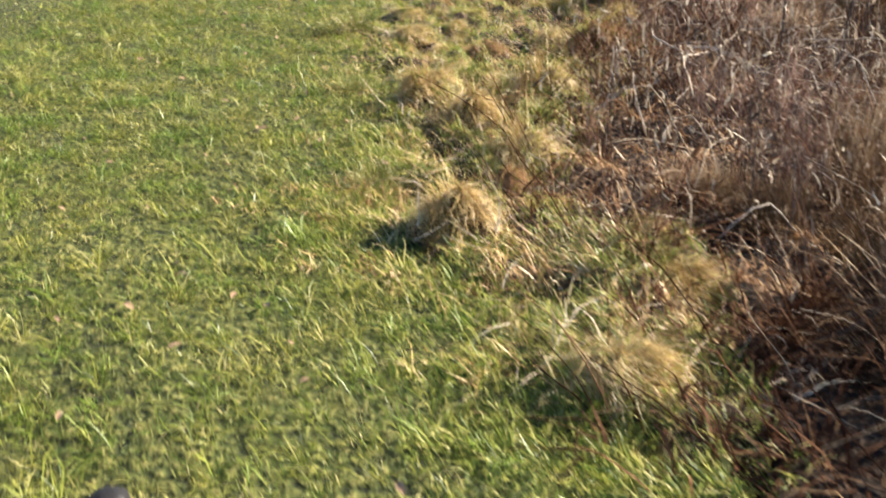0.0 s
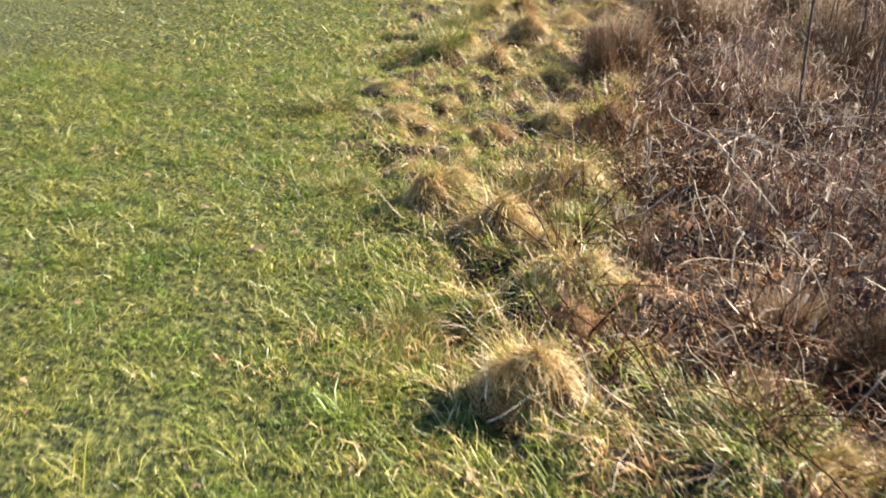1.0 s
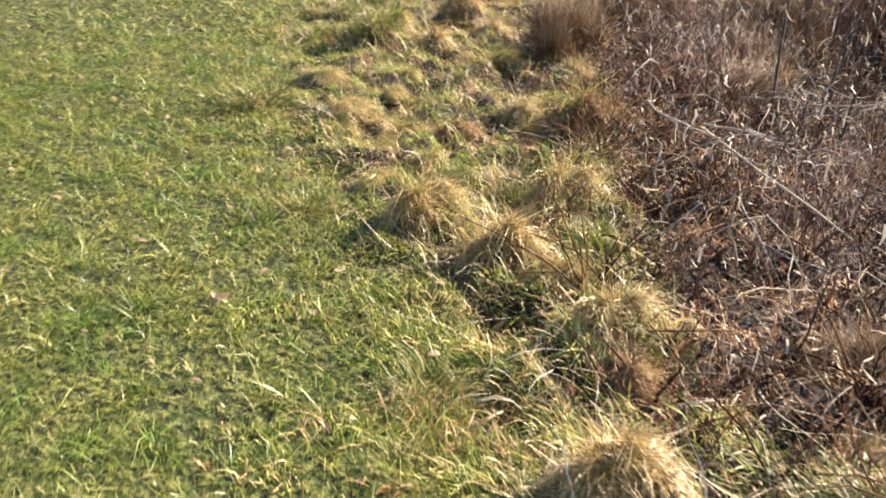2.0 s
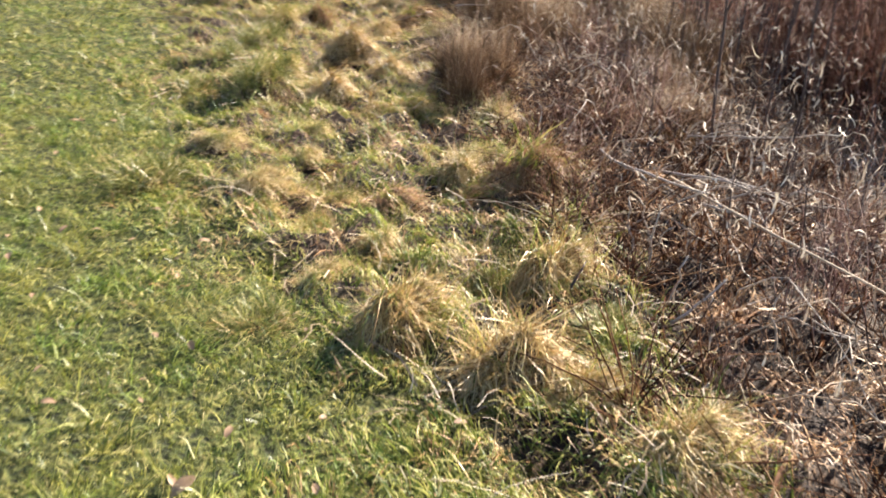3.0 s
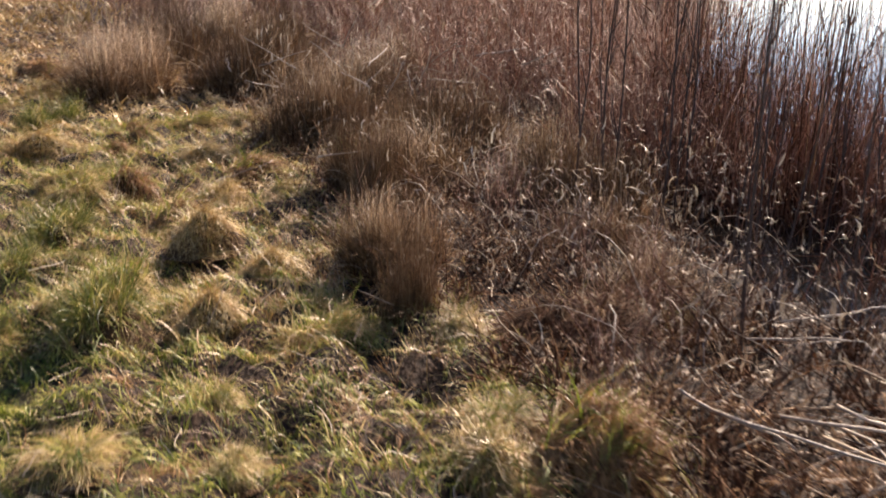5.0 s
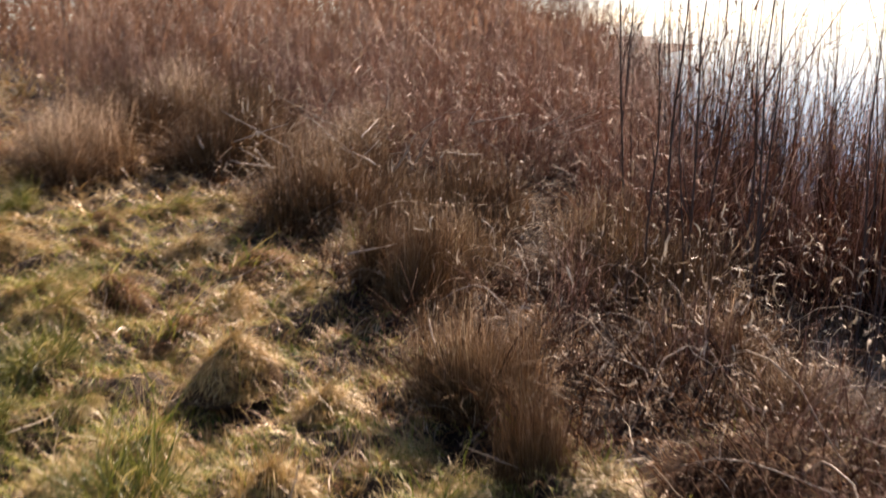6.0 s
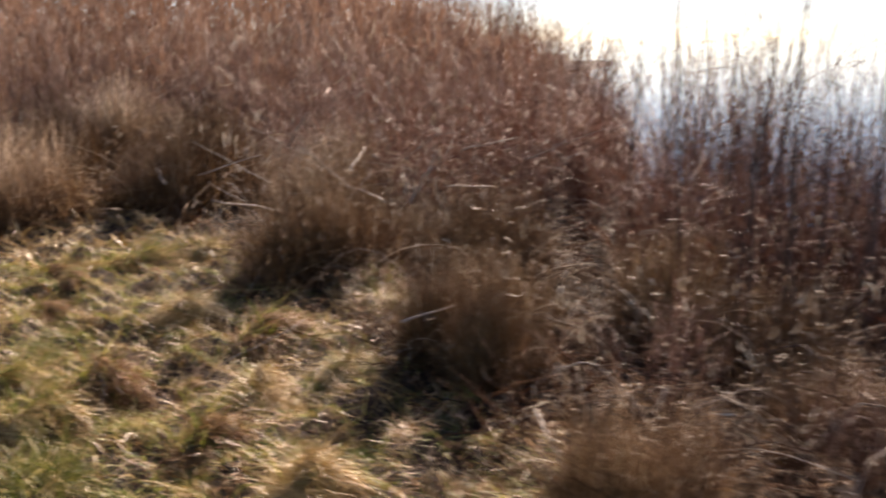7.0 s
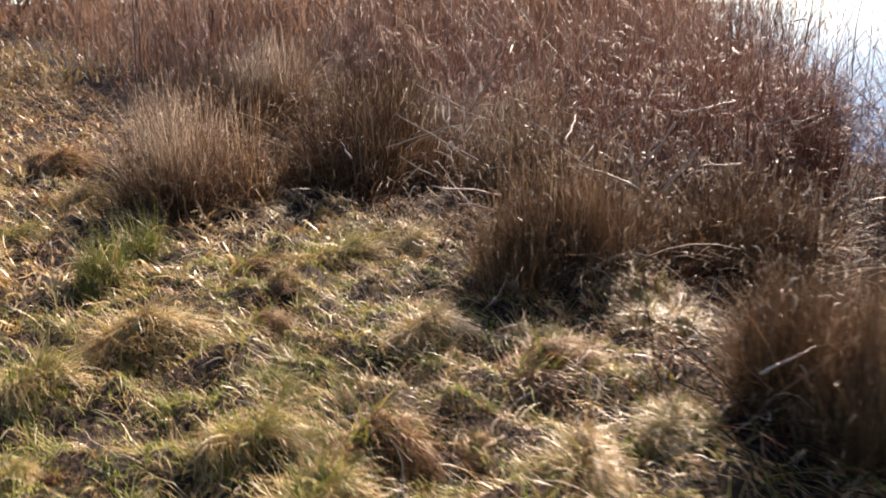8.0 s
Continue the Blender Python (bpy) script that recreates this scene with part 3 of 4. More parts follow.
used = set()
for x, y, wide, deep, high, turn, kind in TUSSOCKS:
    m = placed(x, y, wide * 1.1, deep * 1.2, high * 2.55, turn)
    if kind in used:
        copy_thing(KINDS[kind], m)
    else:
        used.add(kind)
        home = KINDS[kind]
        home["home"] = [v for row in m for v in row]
for kind, ob in KINDS.items():
    h = list(ob["home"])
    ob.matrix_basis = Matrix([h[0:4], h[4:8], h[8:12], h[12:16]])
    del ob["home"]


# ---- clumps of brown rush ----
def rush_clump(seed, count):
    """Upright dead rush, one metre high and wide, to be scaled."""
    rng = np.random.RandomState(seed)
    root = tagged(new("rush_clump"), "tall brown clump of dead rush with bent tips", "rush clump", "rush clumps by the water")
    lobes = [(rng.uniform(-0.33, 0.33), rng.uniform(-0.33, 0.33), rng.uniform(0.6, 1.0)) for _ in range(6)]

    def foot(n, spread):
        k = rng.randint(0, 6, n)
        lob = np.array(lobes)[k]
        r, a = spread * np.sqrt(rng.rand(n)), rng.uniform(0, 6.283, n)
        return np.column_stack([lob[:, 0] + r * np.cos(a), lob[:, 1] + r * np.sin(a), -0.03 + 0 * r]), a, r / spread, lob[:, 2]

    b, a, t, h = foot(count, 0.22)
    n = len(a)
    tagged(part("stalk_mass", stalks("stalk_mass", b, rng.uniform(0, 6.283, n), h * (0.5 + 0.55 * rng.rand(n)), np.abs(rng.normal(0, 0.075, n)),
                                     np.where(rng.rand(n) < 0.3, rng.uniform(0.6, 2.4, n), rng.uniform(-0.2, 0.6, n)), rng.uniform(0.002, 0.0042, n), RUSH, 2, 0.25, None, seed), root), kind="stuff")
    b, a, t, h = foot(int(count * 1.1), 0.25)
    n = len(a)
    tagged(part("leaf_mass", blades("leaf_mass", b, rng.uniform(0, 6.283, n), h * rng.uniform(0.35, 0.9, n), np.abs(rng.normal(0, 0.22, n)),
                                    rng.uniform(0.3, 2.2, n), rng.uniform(0.006, 0.012, n), RUSH, 4, 0.35, None, seed + 1), root), kind="stuff")
    # dark blades in the foot, put there as the clump's inner shade
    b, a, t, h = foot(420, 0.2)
    tagged(part("shade_core", blades("shade_core", b, rng.uniform(0, 6.283, 420), h * rng.uniform(0.2, 0.5, 420), np.abs(rng.normal(0, 0.4, 420)), rng.uniform(0.2, 1.6, 420),
                                    rng.uniform(0.012, 0.022, 420), STALK, 3, 0.3, None, seed + 60), root, "dark dead blades standing in for shade in the core"), kind="stuff")
    b, a, t, h = foot(360, 0.3)
    b[:, 2] = h * rng.uniform(0.05, 0.95, 360)
    tagged(part("fleck_mass", blades("fleck_mass", b, a, rng.uniform(0.03, 0.09, 360), rng.uniform(0.2, 2.4, 360), rng.uniform(-1, 2.5, 360),
                                     rng.uniform(0.004, 0.009, 360), LITTER, 3, 0.4, None, seed + 40), root, "pale withered scraps"), kind="stuff")
    for k in range(26):
        b, a, t, h = foot(1, 0.28 if k < 8 else 0.42)
        ln = rng.uniform(0.35, 0.95, 1) if k < 8 else rng.uniform(0.15, 0.45, 1)
        part("bent_stem", stalks("bent_stem", b, a, ln, rng.uniform(0.02, 0.4, 1), rng.uniform(0.3, 3.4, 1),
                                 rng.uniform(0.0042, 0.0068, 1), BLEACHED, 7, 0.2, None, seed + 2 + k), root, "bleached bent stem")
    return root


first_places = []      # where the originals stand, once they have been copied
RUSHES = [rush_clump(71, 950), rush_clump(81, 900), rush_clump(91, 900)]
CLUMPS = [  # x, y, width, height, turn
    (2.0, 8.15, 0.55, 0.48, 0), (2.76, 9.33, 0.44, 0.8, 40), (3.7, 11.45, 1.0, 1.08, 110), (3.4, 14.7, 1.1, 1.0, 10),
    (4.7, 14.3, 1.3, 1.22, 75), (5.4, 14.4, 1.3, 1.2, 200), (5.1, 11.65, 0.55, 0.5, 300), (5.9, 13.2, 1.2, 1.0, 140),
    (3.05, 9.4, 0.46, 0.85, 330), (3.5, 9.75, 0.8, 0.62, 250), (4.0, 16.2, 1.4, 1.2, 30), (6.2, 15.5, 1.5, 1.25, 190), (1.7, 7.64, 0.27, 0.52, 90),
    (7.4, 14.6, 1.3, 1.1, 20), (5.4, 17.5, 1.6, 1.3, 60), (11.8, 16.3, 1.3, 1.05, 80),
    (2.3, 8.4, 0.4, 0.3, 20), (6.6, 17.8, 1.6, 1.5, 10),
    # from (2.0, 2.2) on: five unseen clumps, added to throw shade onto the brush
    (2.0, 2.2, 0.9, 0.8, 15), (2.1, 2.9, 0.9, 0.75, 95), (2.5, 2.5, 1.0, 1.0, 175), (2.35, 3.6, 0.9, 0.7, 220), (2.45, 4.15, 0.9, 0.7, 320), (2.95, 9.68, 0.44, 0.8, 300), (4.05, 11.45, 0.9, 0.95, 200), (1.35, 3.75, 0.4, 0.24, 130), (1.6, 3.45, 0.45, 0.28, 210),
    (4.6, 11.3, 0.9, 0.5, 200), (3.1, 7.3, 0.8, 0.42, 10), (3.4, 7.9, 0.8, 0.5, 100), (2.75, 6.9, 0.6, 0.3, 300), (4.05, 8.3, 0.9, 0.7, 60), (4.3, 8.9, 0.9, 0.8, 240), (5.0, 10.7, 1.0, 0.8, 80),
]
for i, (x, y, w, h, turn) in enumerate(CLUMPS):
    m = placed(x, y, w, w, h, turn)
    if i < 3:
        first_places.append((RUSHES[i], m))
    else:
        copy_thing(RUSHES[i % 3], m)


# ---- dead stems between bank and water ----
def brush(name, count, y0, y1, over, size, lean, bend, radius, mat, seed, label, category, segs=3, leafy=False, thin=0.6):
    rng = np.random.RandomState(seed)
    y = rng.uniform(y0, y1, count)
    br, sh = brush_edge(y), shore(y)
    x = br - 0.15 + (sh - br + over) * rng.rand(count)
    ok = rng.rand(count) < thin + 1.3 * waves(x, y, 0.55, 61) + 0.5 * waves(x, y, 0.2, 62) - 0.5 * smooth((x - br) / (sh - br), 0.55, 0.95)
    x, y = x[ok], y[ok]
    n = len(x)
    tuft = max(n // 9, 1)
    pick = rng.randint(0, tuft, n)
    x, y = x[pick] + rng.normal(0, 0.035, n), y[pick] + rng.normal(0, 0.035, n)
    base = np.column_stack([x, y, np.maximum(land(x, y), WATER_Z) - 0.02])
    kw = dict(segs=segs, wiggle=0.3, floor=(lambda a, b: np.maximum(land(a, b), WATER_Z)), seed=seed)
    az = rng.uniform(0, 6.283, n)
    ln, le, be = size * rng.uniform(0.4, 1.4, n) * (1 + 0.5 * waves(x, y, 0.8, 63)), rng.uniform(*lean, n), rng.uniform(*bend, n)
    if leafy:
        me = blades(name, base, az, ln, le, be, radius * rng.uniform(0.7, 1.4, n), mat, **kw)
    else:
        me = stalks(name, base, az, ln, le, be, radius * rng.uniform(0.6, 1.4, n), mat, **kw)
    return tagged(new(name, me), label, category, kind="stuff")


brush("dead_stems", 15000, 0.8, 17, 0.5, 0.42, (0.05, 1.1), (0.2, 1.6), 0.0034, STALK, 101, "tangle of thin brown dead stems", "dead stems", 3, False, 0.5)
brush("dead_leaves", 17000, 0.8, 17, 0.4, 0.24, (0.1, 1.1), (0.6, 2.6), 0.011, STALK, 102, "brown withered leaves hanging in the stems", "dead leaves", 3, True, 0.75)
brush("fallen_straw", 1000, 1.0, 17, 0.3, 0.45, (1.0, 1.55), (-0.1, 0.5), 0.0036, BLEACHED, 103, "bleached straws lying across the dead stems", "straw", 4, False, 0.4)
brush("curled_leaves", 4600, 1.0, 17, 0.3, 0.15, (0.1, 1.2), (1.0, 3.6), 0.007, LITTER, 104, "pale curled dead leaves", "dead leaves", 5, True, 0.5)


def forb(seed):
    """A dead upright herb with side stems, one metre high."""
    rng = random.Random(seed)
    root = tagged(new("dead_herb"), "upright dark dead herb with thin side stems", "dead herb", "dead herbs in the brush")
    pts = [(0, 0, -0.03)]
    for i in range(1, 7):
        pts.append((pts[-1][0] + rng.uniform(-0.03, 0.03), pts[-1][1] + rng.uniform(-0.03, 0.03), i / 6))
    part("stem", stem_mesh("stem", pts, [0.0075 - 0.001 * i for i in range(7)], BARK, 5), root)
    for k in range(9):
        t = rng.uniform(0.3, 0.95)
        i = min(int(t * 6), 5)
        p = Vector(pts[i]).lerp(Vector(pts[i + 1]), t * 6 - i)
        a, ln = rng.uniform(0, 6.283), rng.uniform(0.08, 0.26)
        q = p + Vector((math.cos(a) * 0.6, math.sin(a) * 0.6, 0.7)) * ln * 0.5
        e = q + Vector((math.cos(a + 0.4) * 0.4, math.sin(a + 0.4) * 0.4, 0.9)) * ln * 0.5
        part("side_stem", stem_mesh("side_stem", [p, q, e], [0.0032, 0.0024, 0.0012], BARK, 3), root)
    return root


HERBS = [forb(k) for k in (401, 402, 403)]
rs = random.Random(29)
herb_spots = [(1.42, 2.95, 0.5), (1.2, 3.45, 0.36), (1.3, 4.0, 0.5), (1.7, 4.6, 0.55), (1.55, 3.2, 0.6)]
while len(herb_spots) < 80:
    y = rs.uniform(2.0, 16)
    t = rs.uniform(0.1, 1.0)
    herb_spots.append((float(brush_edge(y)) * (1 - t) + float(shore(y)) * t, y, rs.uniform(0.3, 0.75)))
for i, (x, y, h) in enumerate(herb_spots):
    m = Matrix.Translation((x, y, float(max(land(np.array(x), np.array(y)), WATER_Z)))) @ Euler((rs.uniform(-0.25, 0.25), rs.uniform(-0.25, 0.25), rs.uniform(0, 6.28))).to_matrix().to_4x4() @ Matrix.Scale(h, 4)
    if i < 3:
        first_places.append((HERBS[i], m))
    else:
        copy_thing(HERBS[i % 3], m)


# ---- reed belt at and in the water ----
def lane(x, y):
    """Open water: broken patches and a small pool close to the bank, and one narrow gap running out through the reeds."""
    a = np.arctan2(x + 0.98, y - 4.13) + 0.05 * waves(x, y, 0.8, 78)
    near = (x > 3.7) & (x < 5.3) & ((np.abs(a - 1.1) < 0.035) | (np.abs(a - 1.01) < 0.014))
    far = (x > 5.2) & (np.abs(y - 8.3 - 0.33 * x) < 0.17 + 0.02 * (x - 5) + 0.1 * waves(x, y, 0.9, 79))
    pool = ((x - 4.75) / 1.15) ** 2 + ((y - 7.2) / 0.6) ** 2 < 0.8 + 1.2 * waves(x, y, 0.5, 80)
    return near | far | pool


def reed_belt(name, count, y0, y1, inland, out, size, radius, mat, seed, label, leafy=False, segs=2, clear=None, sway=0.16, lift=(0.05, 0.85)):
    rng = np.random.RandomState(seed)
    y = rng.uniform(y0, y1, count)
    x = shore(y) - inland + (inland + out) * rng.rand(count) ** 1.15
    ok = (rng.rand(count) < 0.62 + 0.9 * waves(x, y, 1.0, seed)) & (x > brush_edge(y) + 0.2)
    low = (np.arctan2(x + 0.98, y - 4.13) > 0.97) & (x > 3.7)     # lower and thinner where the open water shows
    ok &= ~lane(x, y) | (rng.rand(count) < (0.45 if size > 2 else 0.1))
    ok &= ~low | ((x < 7.3 + 0.5 * waves(y, y, 1.0, 9)) & (rng.rand(count) < np.where(x < 5.5, 0.2, 0.9)))
    ok &= x > shore(y) + (clear if clear is not None else 0.75 * smooth(9.0 - y, 0, 1.2) - 1.5 * smooth(y, 8.5, 10))
    x, y, low = x[ok], y[ok], low[ok]
    n = len(x)
    base = np.column_stack([x, y, land(x, y) - 0.02])
    az = rng.uniform(0, 6.283, n)
    ln = size * rng.uniform(0.45, 1.25, n) * np.where(low & (size < 2), 0.8, 1) + np.maximum(WATER_Z - base[:, 2], 0)
    if leafy:
        ln = size * rng.uniform(0.45, 1.25, n)
        base[:, 2] = np.maximum(base[:, 2], WATER_Z) + rng.uniform(*lift, n) * np.where(low, 0.55, 1)
        me = blades(name, base, az, ln * 0.4, rng.uniform(0.3, 1.5, n), rng.uniform(0.3, 1.8, n), radius * rng.uniform(0.7, 1.4, n), mat, segs, 0.3, None, seed)
    else:
        me = stalks(name, base, az, ln, np.abs(rng.normal(0, sway, n)), np.where(rng.rand(n) < (0.38 if size < 2 else 0.15), rng.uniform(0.6, 2.6, n), rng.uniform(-1, 3, n) * sway), radius * rng.uniform(0.6, 1.4, n), mat, segs, 0.2, None, seed)
    return tagged(new(name, me), label, "reeds", kind="stuff")


reed_belt("reed_stalks", 21000, 3.5, 13, 1.6, 7.5, 1.1, 0.004, REED, 111, "dense reddish-brown dead reed stalks in the shallows", False, 3, sway=0.3)
reed_belt("pale_reed_stalks", 10000, 4.5, 13, 1.6, 7.5, 1.15, 0.0036, TWIG, 116, "thin paler reed stalks in the shallows", False, 3, sway=0.28)
reed_belt("far_reed_stalks", 9000, 12, 24, 3.0, 6.0, 1.2, 0.006, TWIG, 115, "reddish-brown dead reed stalks along the far shallows", sway=0.35)
reed_belt("reed_leaves", 42000, 3.5, 24, 1.6, 7.5, 0.7, 0.012, REED, 112, "withered reddish leaves on the reed stalks", True)
reed_belt("tall_reeds", 2300, 6.8, 15, -1.2, 9.0, 2.6, 0.006, STALK, 113, "tall thin reed stems standing over the belt", False, 6, None, 0.06)
reed_belt("reed_flags", 3600, 5.0, 15, 1.0, 9.0, 0.35, 0.011, STALK, 119, "ragged dark leaves and seed heads high on the tall reeds", True, 3, None, 0.1, (0.7, 2.6))


def tall_thicket(name, count, size, radius, mat, seed, label, leafy=False):
    """The tall reddish growth standing behind the rush clumps, up to its end at the open water."""
    rng = np.random.RandomState(seed)
    y = rng.uniform(11.4, 18.5, count)
    right = 8.5 + 1.3 * (y - 11.4) + 0.5 * waves(y, y, 1.5, 5)
    x = 6.0 + 0.2 * (y - 11.4) + (right - 6.0 - 0.2 * (y - 11.4)) * rng.rand(count) ** 0.8
    ok = rng.rand(count) < 0.6 + 1.7 * waves(x, y, 1.2, 145)
    x, y = x[ok], y[ok]
    n = len(x)
    base = np.column_stack([x, y, np.maximum(land(x, y), WATER_Z - 0.1) - 0.02])
    az, tall = rng.uniform(0, 6.283, n), size * rng.uniform(0.5, 1.2, n) * np.clip(0.85 + 0.9 * waves(x, y, 1.3, 8), 0.35, 1.3)
    if leafy:
        base[:, 2] += tall * rng.uniform(0.1, 0.95, n)
        me = blades(name, base, az, rng.uniform(0.1, 0.35, n), rng.uniform(0.2, 1.5, n), rng.uniform(0.2, 1.8, n), radius * rng.uniform(0.6, 1.4, n), mat, 2, 0.3, None, seed)
    else:
        me = stalks(name, base, az, tall, np.abs(rng.normal(0, 0.26, n)), np.where(rng.rand(n) < 0.35, rng.uniform(0.8, 2.6, n), rng.uniform(-0.3, 0.7, n)), radius * rng.uniform(0.6, 1.4, n), mat, 3, 0.35, None, seed)
    return tagged(new(name, me), label, "thicket", kind="stuff")


tall_thicket("thicket_stalks", 2300, 2.1, 0.0042, REED, 141, "tall reddish stalks of the thicket at the water")
tall_thicket("pale_thicket_stalks", 1500, 1.7, 0.0038, TWIG, 143, "paler broken stalks of the thicket at the water")
tall_thicket("thicket_leaves", 9500, 1.8, 0.011, REED, 142, "withered russet leaves in the tall thicket", True)


def shallow_reeds(name, count, size, radius, mat, seed, label, leafy=False):
    """The stand of reeds out in the shallows, higher up the pond, with gaps of open water."""
    rng = np.random.RandomState(seed)
    y = rng.uniform(4.2, 12.0, count)
    x = 3.7 + 5.4 * rng.rand(count)
    ok = rng.rand(count) < 0.6 * smooth(x, 4.4, 7.4) + 0.95 * waves(x, y, 0.7, 151)
    ok &= (x > shore(y) + 0.25) & (~lane(x, y) | (rng.rand(count) < (0.06 if size < 1.7 else 0.7)))
    if size > 1.7:     # the tallest ones grow up the pond
        ok &= (x > 5.6) & (rng.rand(count) < 0.2 + 0.8 * smooth(y, 7.9, 9.4))
    x, y = x[ok], y[ok]
    n = len(x)
    base = np.column_stack([x, y, np.maximum(land(x, y), WATER_Z - 0.15) - 0.02])
    az, tall = rng.uniform(0, 6.283, n), size * rng.uniform(0.55, 1.18, n) * (1 + 0.4 * smooth(y, 8.2, 10.2)) * (1 + 0.25 * waves(x, y, 1.1, 154)) * (0.6 + 0.4 * smooth(x, 4.8, 6.8))
    if leafy:
        base[:, 2] = WATER_Z + tall * rng.uniform(0.1, 0.95, n)
        me = blades(name, base, az, rng.uniform(0.08, 0.25, n), rng.uniform(0.2, 1.6, n), rng.uniform(0.2, 2.0, n), radius * rng.uniform(0.6, 1.4, n), mat, 2, 0.3, None, seed)
    else:
        me = stalks(name, base, az, tall + 0.15, np.abs(rng.normal(0, 0.2, n)), np.where(rng.rand(n) < 0.3, rng.uniform(0.8, 2.4, n), rng.uniform(-0.2, 0.5, n)),
                    radius * rng.uniform(0.6, 1.4, n), mat, 2, 0.3, None, seed)
    return tagged(new(name, me), label, "reeds", kind="stuff")


shallow_reeds("shallow_reed_stalks", 11500, 1.42, 0.0045, REED, 152, "dark reddish reed stalks out in the shallows")
shallow_reeds("shallow_reed_leaves", 14000, 1.36, 0.012, STALK, 153, "dark withered leaves on the reeds in the shallows", True)
shallow_reeds("slender_reeds", 2300, 2.2, 0.0058, STALK, 155, "slender dark stems rising over the reeds in the shallows")
shallow_reeds("slender_reed_leaves", 8500, 2.1, 0.014, STALK, 156, "ragged dark leaves high on the slender reeds", True)
reed_belt("drowned_stalks", 3500, 4.0, 10, 0.3, 2.5, 0.5, 0.0035, STALK, 114, "short dead stalks standing in open water", False, 2, -0.3, 0.25)


def flecks(name, count, y0, deep, high, size, seed, label):
    """Pale withered scraps caught among reeds and stems."""
    rng = np.random.RandomState(seed)
    y = y0 + deep * rng.rand(count) ** 1.2
    br, sh = brush_edge(y), shore(y)
    x = br + (sh - br + 0.6) * rng.rand(count)
    base = np.column_stack([x, y, np.maximum(land(x, y), WATER_Z) + high * rng.rand(count) ** 1.8])
    me = blades(name, base, rng.uniform(0, 6.283, count), size * rng.uniform(0.3, 1.1, count), rng.uniform(0.1, 2.6, count), rng.uniform(-2, 3, count),
                size * rng.uniform(0.05, 0.1, count), BLEACHED, 4, 0.4, None, seed)
    return tagged(new(name, me), label, "dead leaves", kind="stuff")


flecks("withered_scraps", 7000, 3.0, 14, 0.9, 0.1, 118, "pale withered leaf scraps caught among the stems")
flecks("far_scraps", 3500, 12.0, 16, 1.8, 0.2, 120, "pale broken stems and scraps in the thicket")


def shrub(seed):
    """A leafless twiggy shrub, one metre high and wide."""
    rng = np.random.RandomState(seed)
    root = tagged(new("bare_shrub"), "dense leafless shrub of fine russet twigs", "shrub", "shrubs behind the bank")
    n = 30
    foot = np.column_stack([rng.normal(0, 0.13, (n, 2)), np.full(n, -0.04)])
    az, ln, le = rng.uniform(0, 6.283, n), rng.uniform(0.5, 1.05, n), np.abs(rng.normal(0, 0.34, n))
    be = rng.uniform(-0.6, 0.6, n)
    tagged(part("stem_mass", stalks("stem_mass", foot, az, ln, le, be, rng.uniform(0.003, 0.006, n), TWIG, 4, 0.4, None, seed), root), kind="stuff")
    lines = spine(foot, az, ln, le, be, 4, 0.4, np.random.RandomState(seed))
    m = 200
    k, t = rng.randint(0, n, m), rng.uniform(0.8, 3.99, m)
    f = (t % 1)[:, None]
    at = lines[t.astype(int), k] * (1 - f) + lines[t.astype(int) + 1, k] * f
    tagged(part("twig_mass", stalks("twig_mass", at, rng.uniform(0, 6.283, m), rng.uniform(0.08, 0.3, m), rng.uniform(0.1, 1.3, m), rng.uniform(-0.8, 0.6, m),
                                    rng.uniform(0.001, 0.0022, m), TWIG, 1, 0.3, None, seed + 1), root), kind="stuff")
    m = 240
    k, t = rng.randint(0, n, m), rng.uniform(0.5, 3.99, m)
    f = (t % 1)[:, None]
    at = lines[t.astype(int), k] * (1 - f) + lines[t.astype(int) + 1, k] * f + rng.normal(0, 0.07, (m, 3))
    tagged(part("leaf_mass", blades("leaf_mass", at, rng.uniform(0, 6.283, m), rng.uniform(0.02, 0.06, m), rng.uniform(0.2, 1.8, m), rng.uniform(0.2, 1.6, m),
                                    rng.uniform(0.003, 0.007, m), TWIG, 2, 0.3, None, seed + 2), root, "few withered leaves"), kind="stuff")
    return root


def far_thicket():
    """The massed twigs of the growth far along the shore."""
    rng = np.random.RandomState(125)
    n = 44000
    a, far = np.radians(rng.uniform(-8, 61, n)), 17 + 32 * rng.rand(n) ** 1.4
    x, y = -0.3 + far * np.sin(a), 7 + far * np.cos(a)
    ok = ((x > brush_edge(y) + 0.3) | (far > 36)) & (x < shore(y) + 5 * rng.rand(n)) & (rng.rand(n) < 0.65 + 0.7 * waves(x, y, 4.0, 126))
    x, y, far = x[ok], y[ok], far[ok]
    n = len(x)
    tall = (2.7 + 0.1 * (far - 15)) * (1 + 0.25 * waves(x, y, 5.0, 127)) * (1 - 0.55 * smooth(np.arctan2(x, y - 7), 0.86, 1.08))
    base = np.column_stack([x, y, land(x, y) + rng.uniform(-0.05, 0.9, n) * tall])
    me = blades("far_thicket", base, rng.uniform(0, 6.283, n), tall * rng.uniform(0.08, 0.4, n), np.abs(rng.normal(0, 0.75, n)), rng.uniform(-1.0, 1.0, n),
                0.024 * rng.uniform(0.4, 1.5, n), HAZE, 3, 0.6, None, 128)
    return tagged(new("far_thicket", me), "hazy russet thicket further along the shore", "thicket", kind="stuff")


far_thicket()


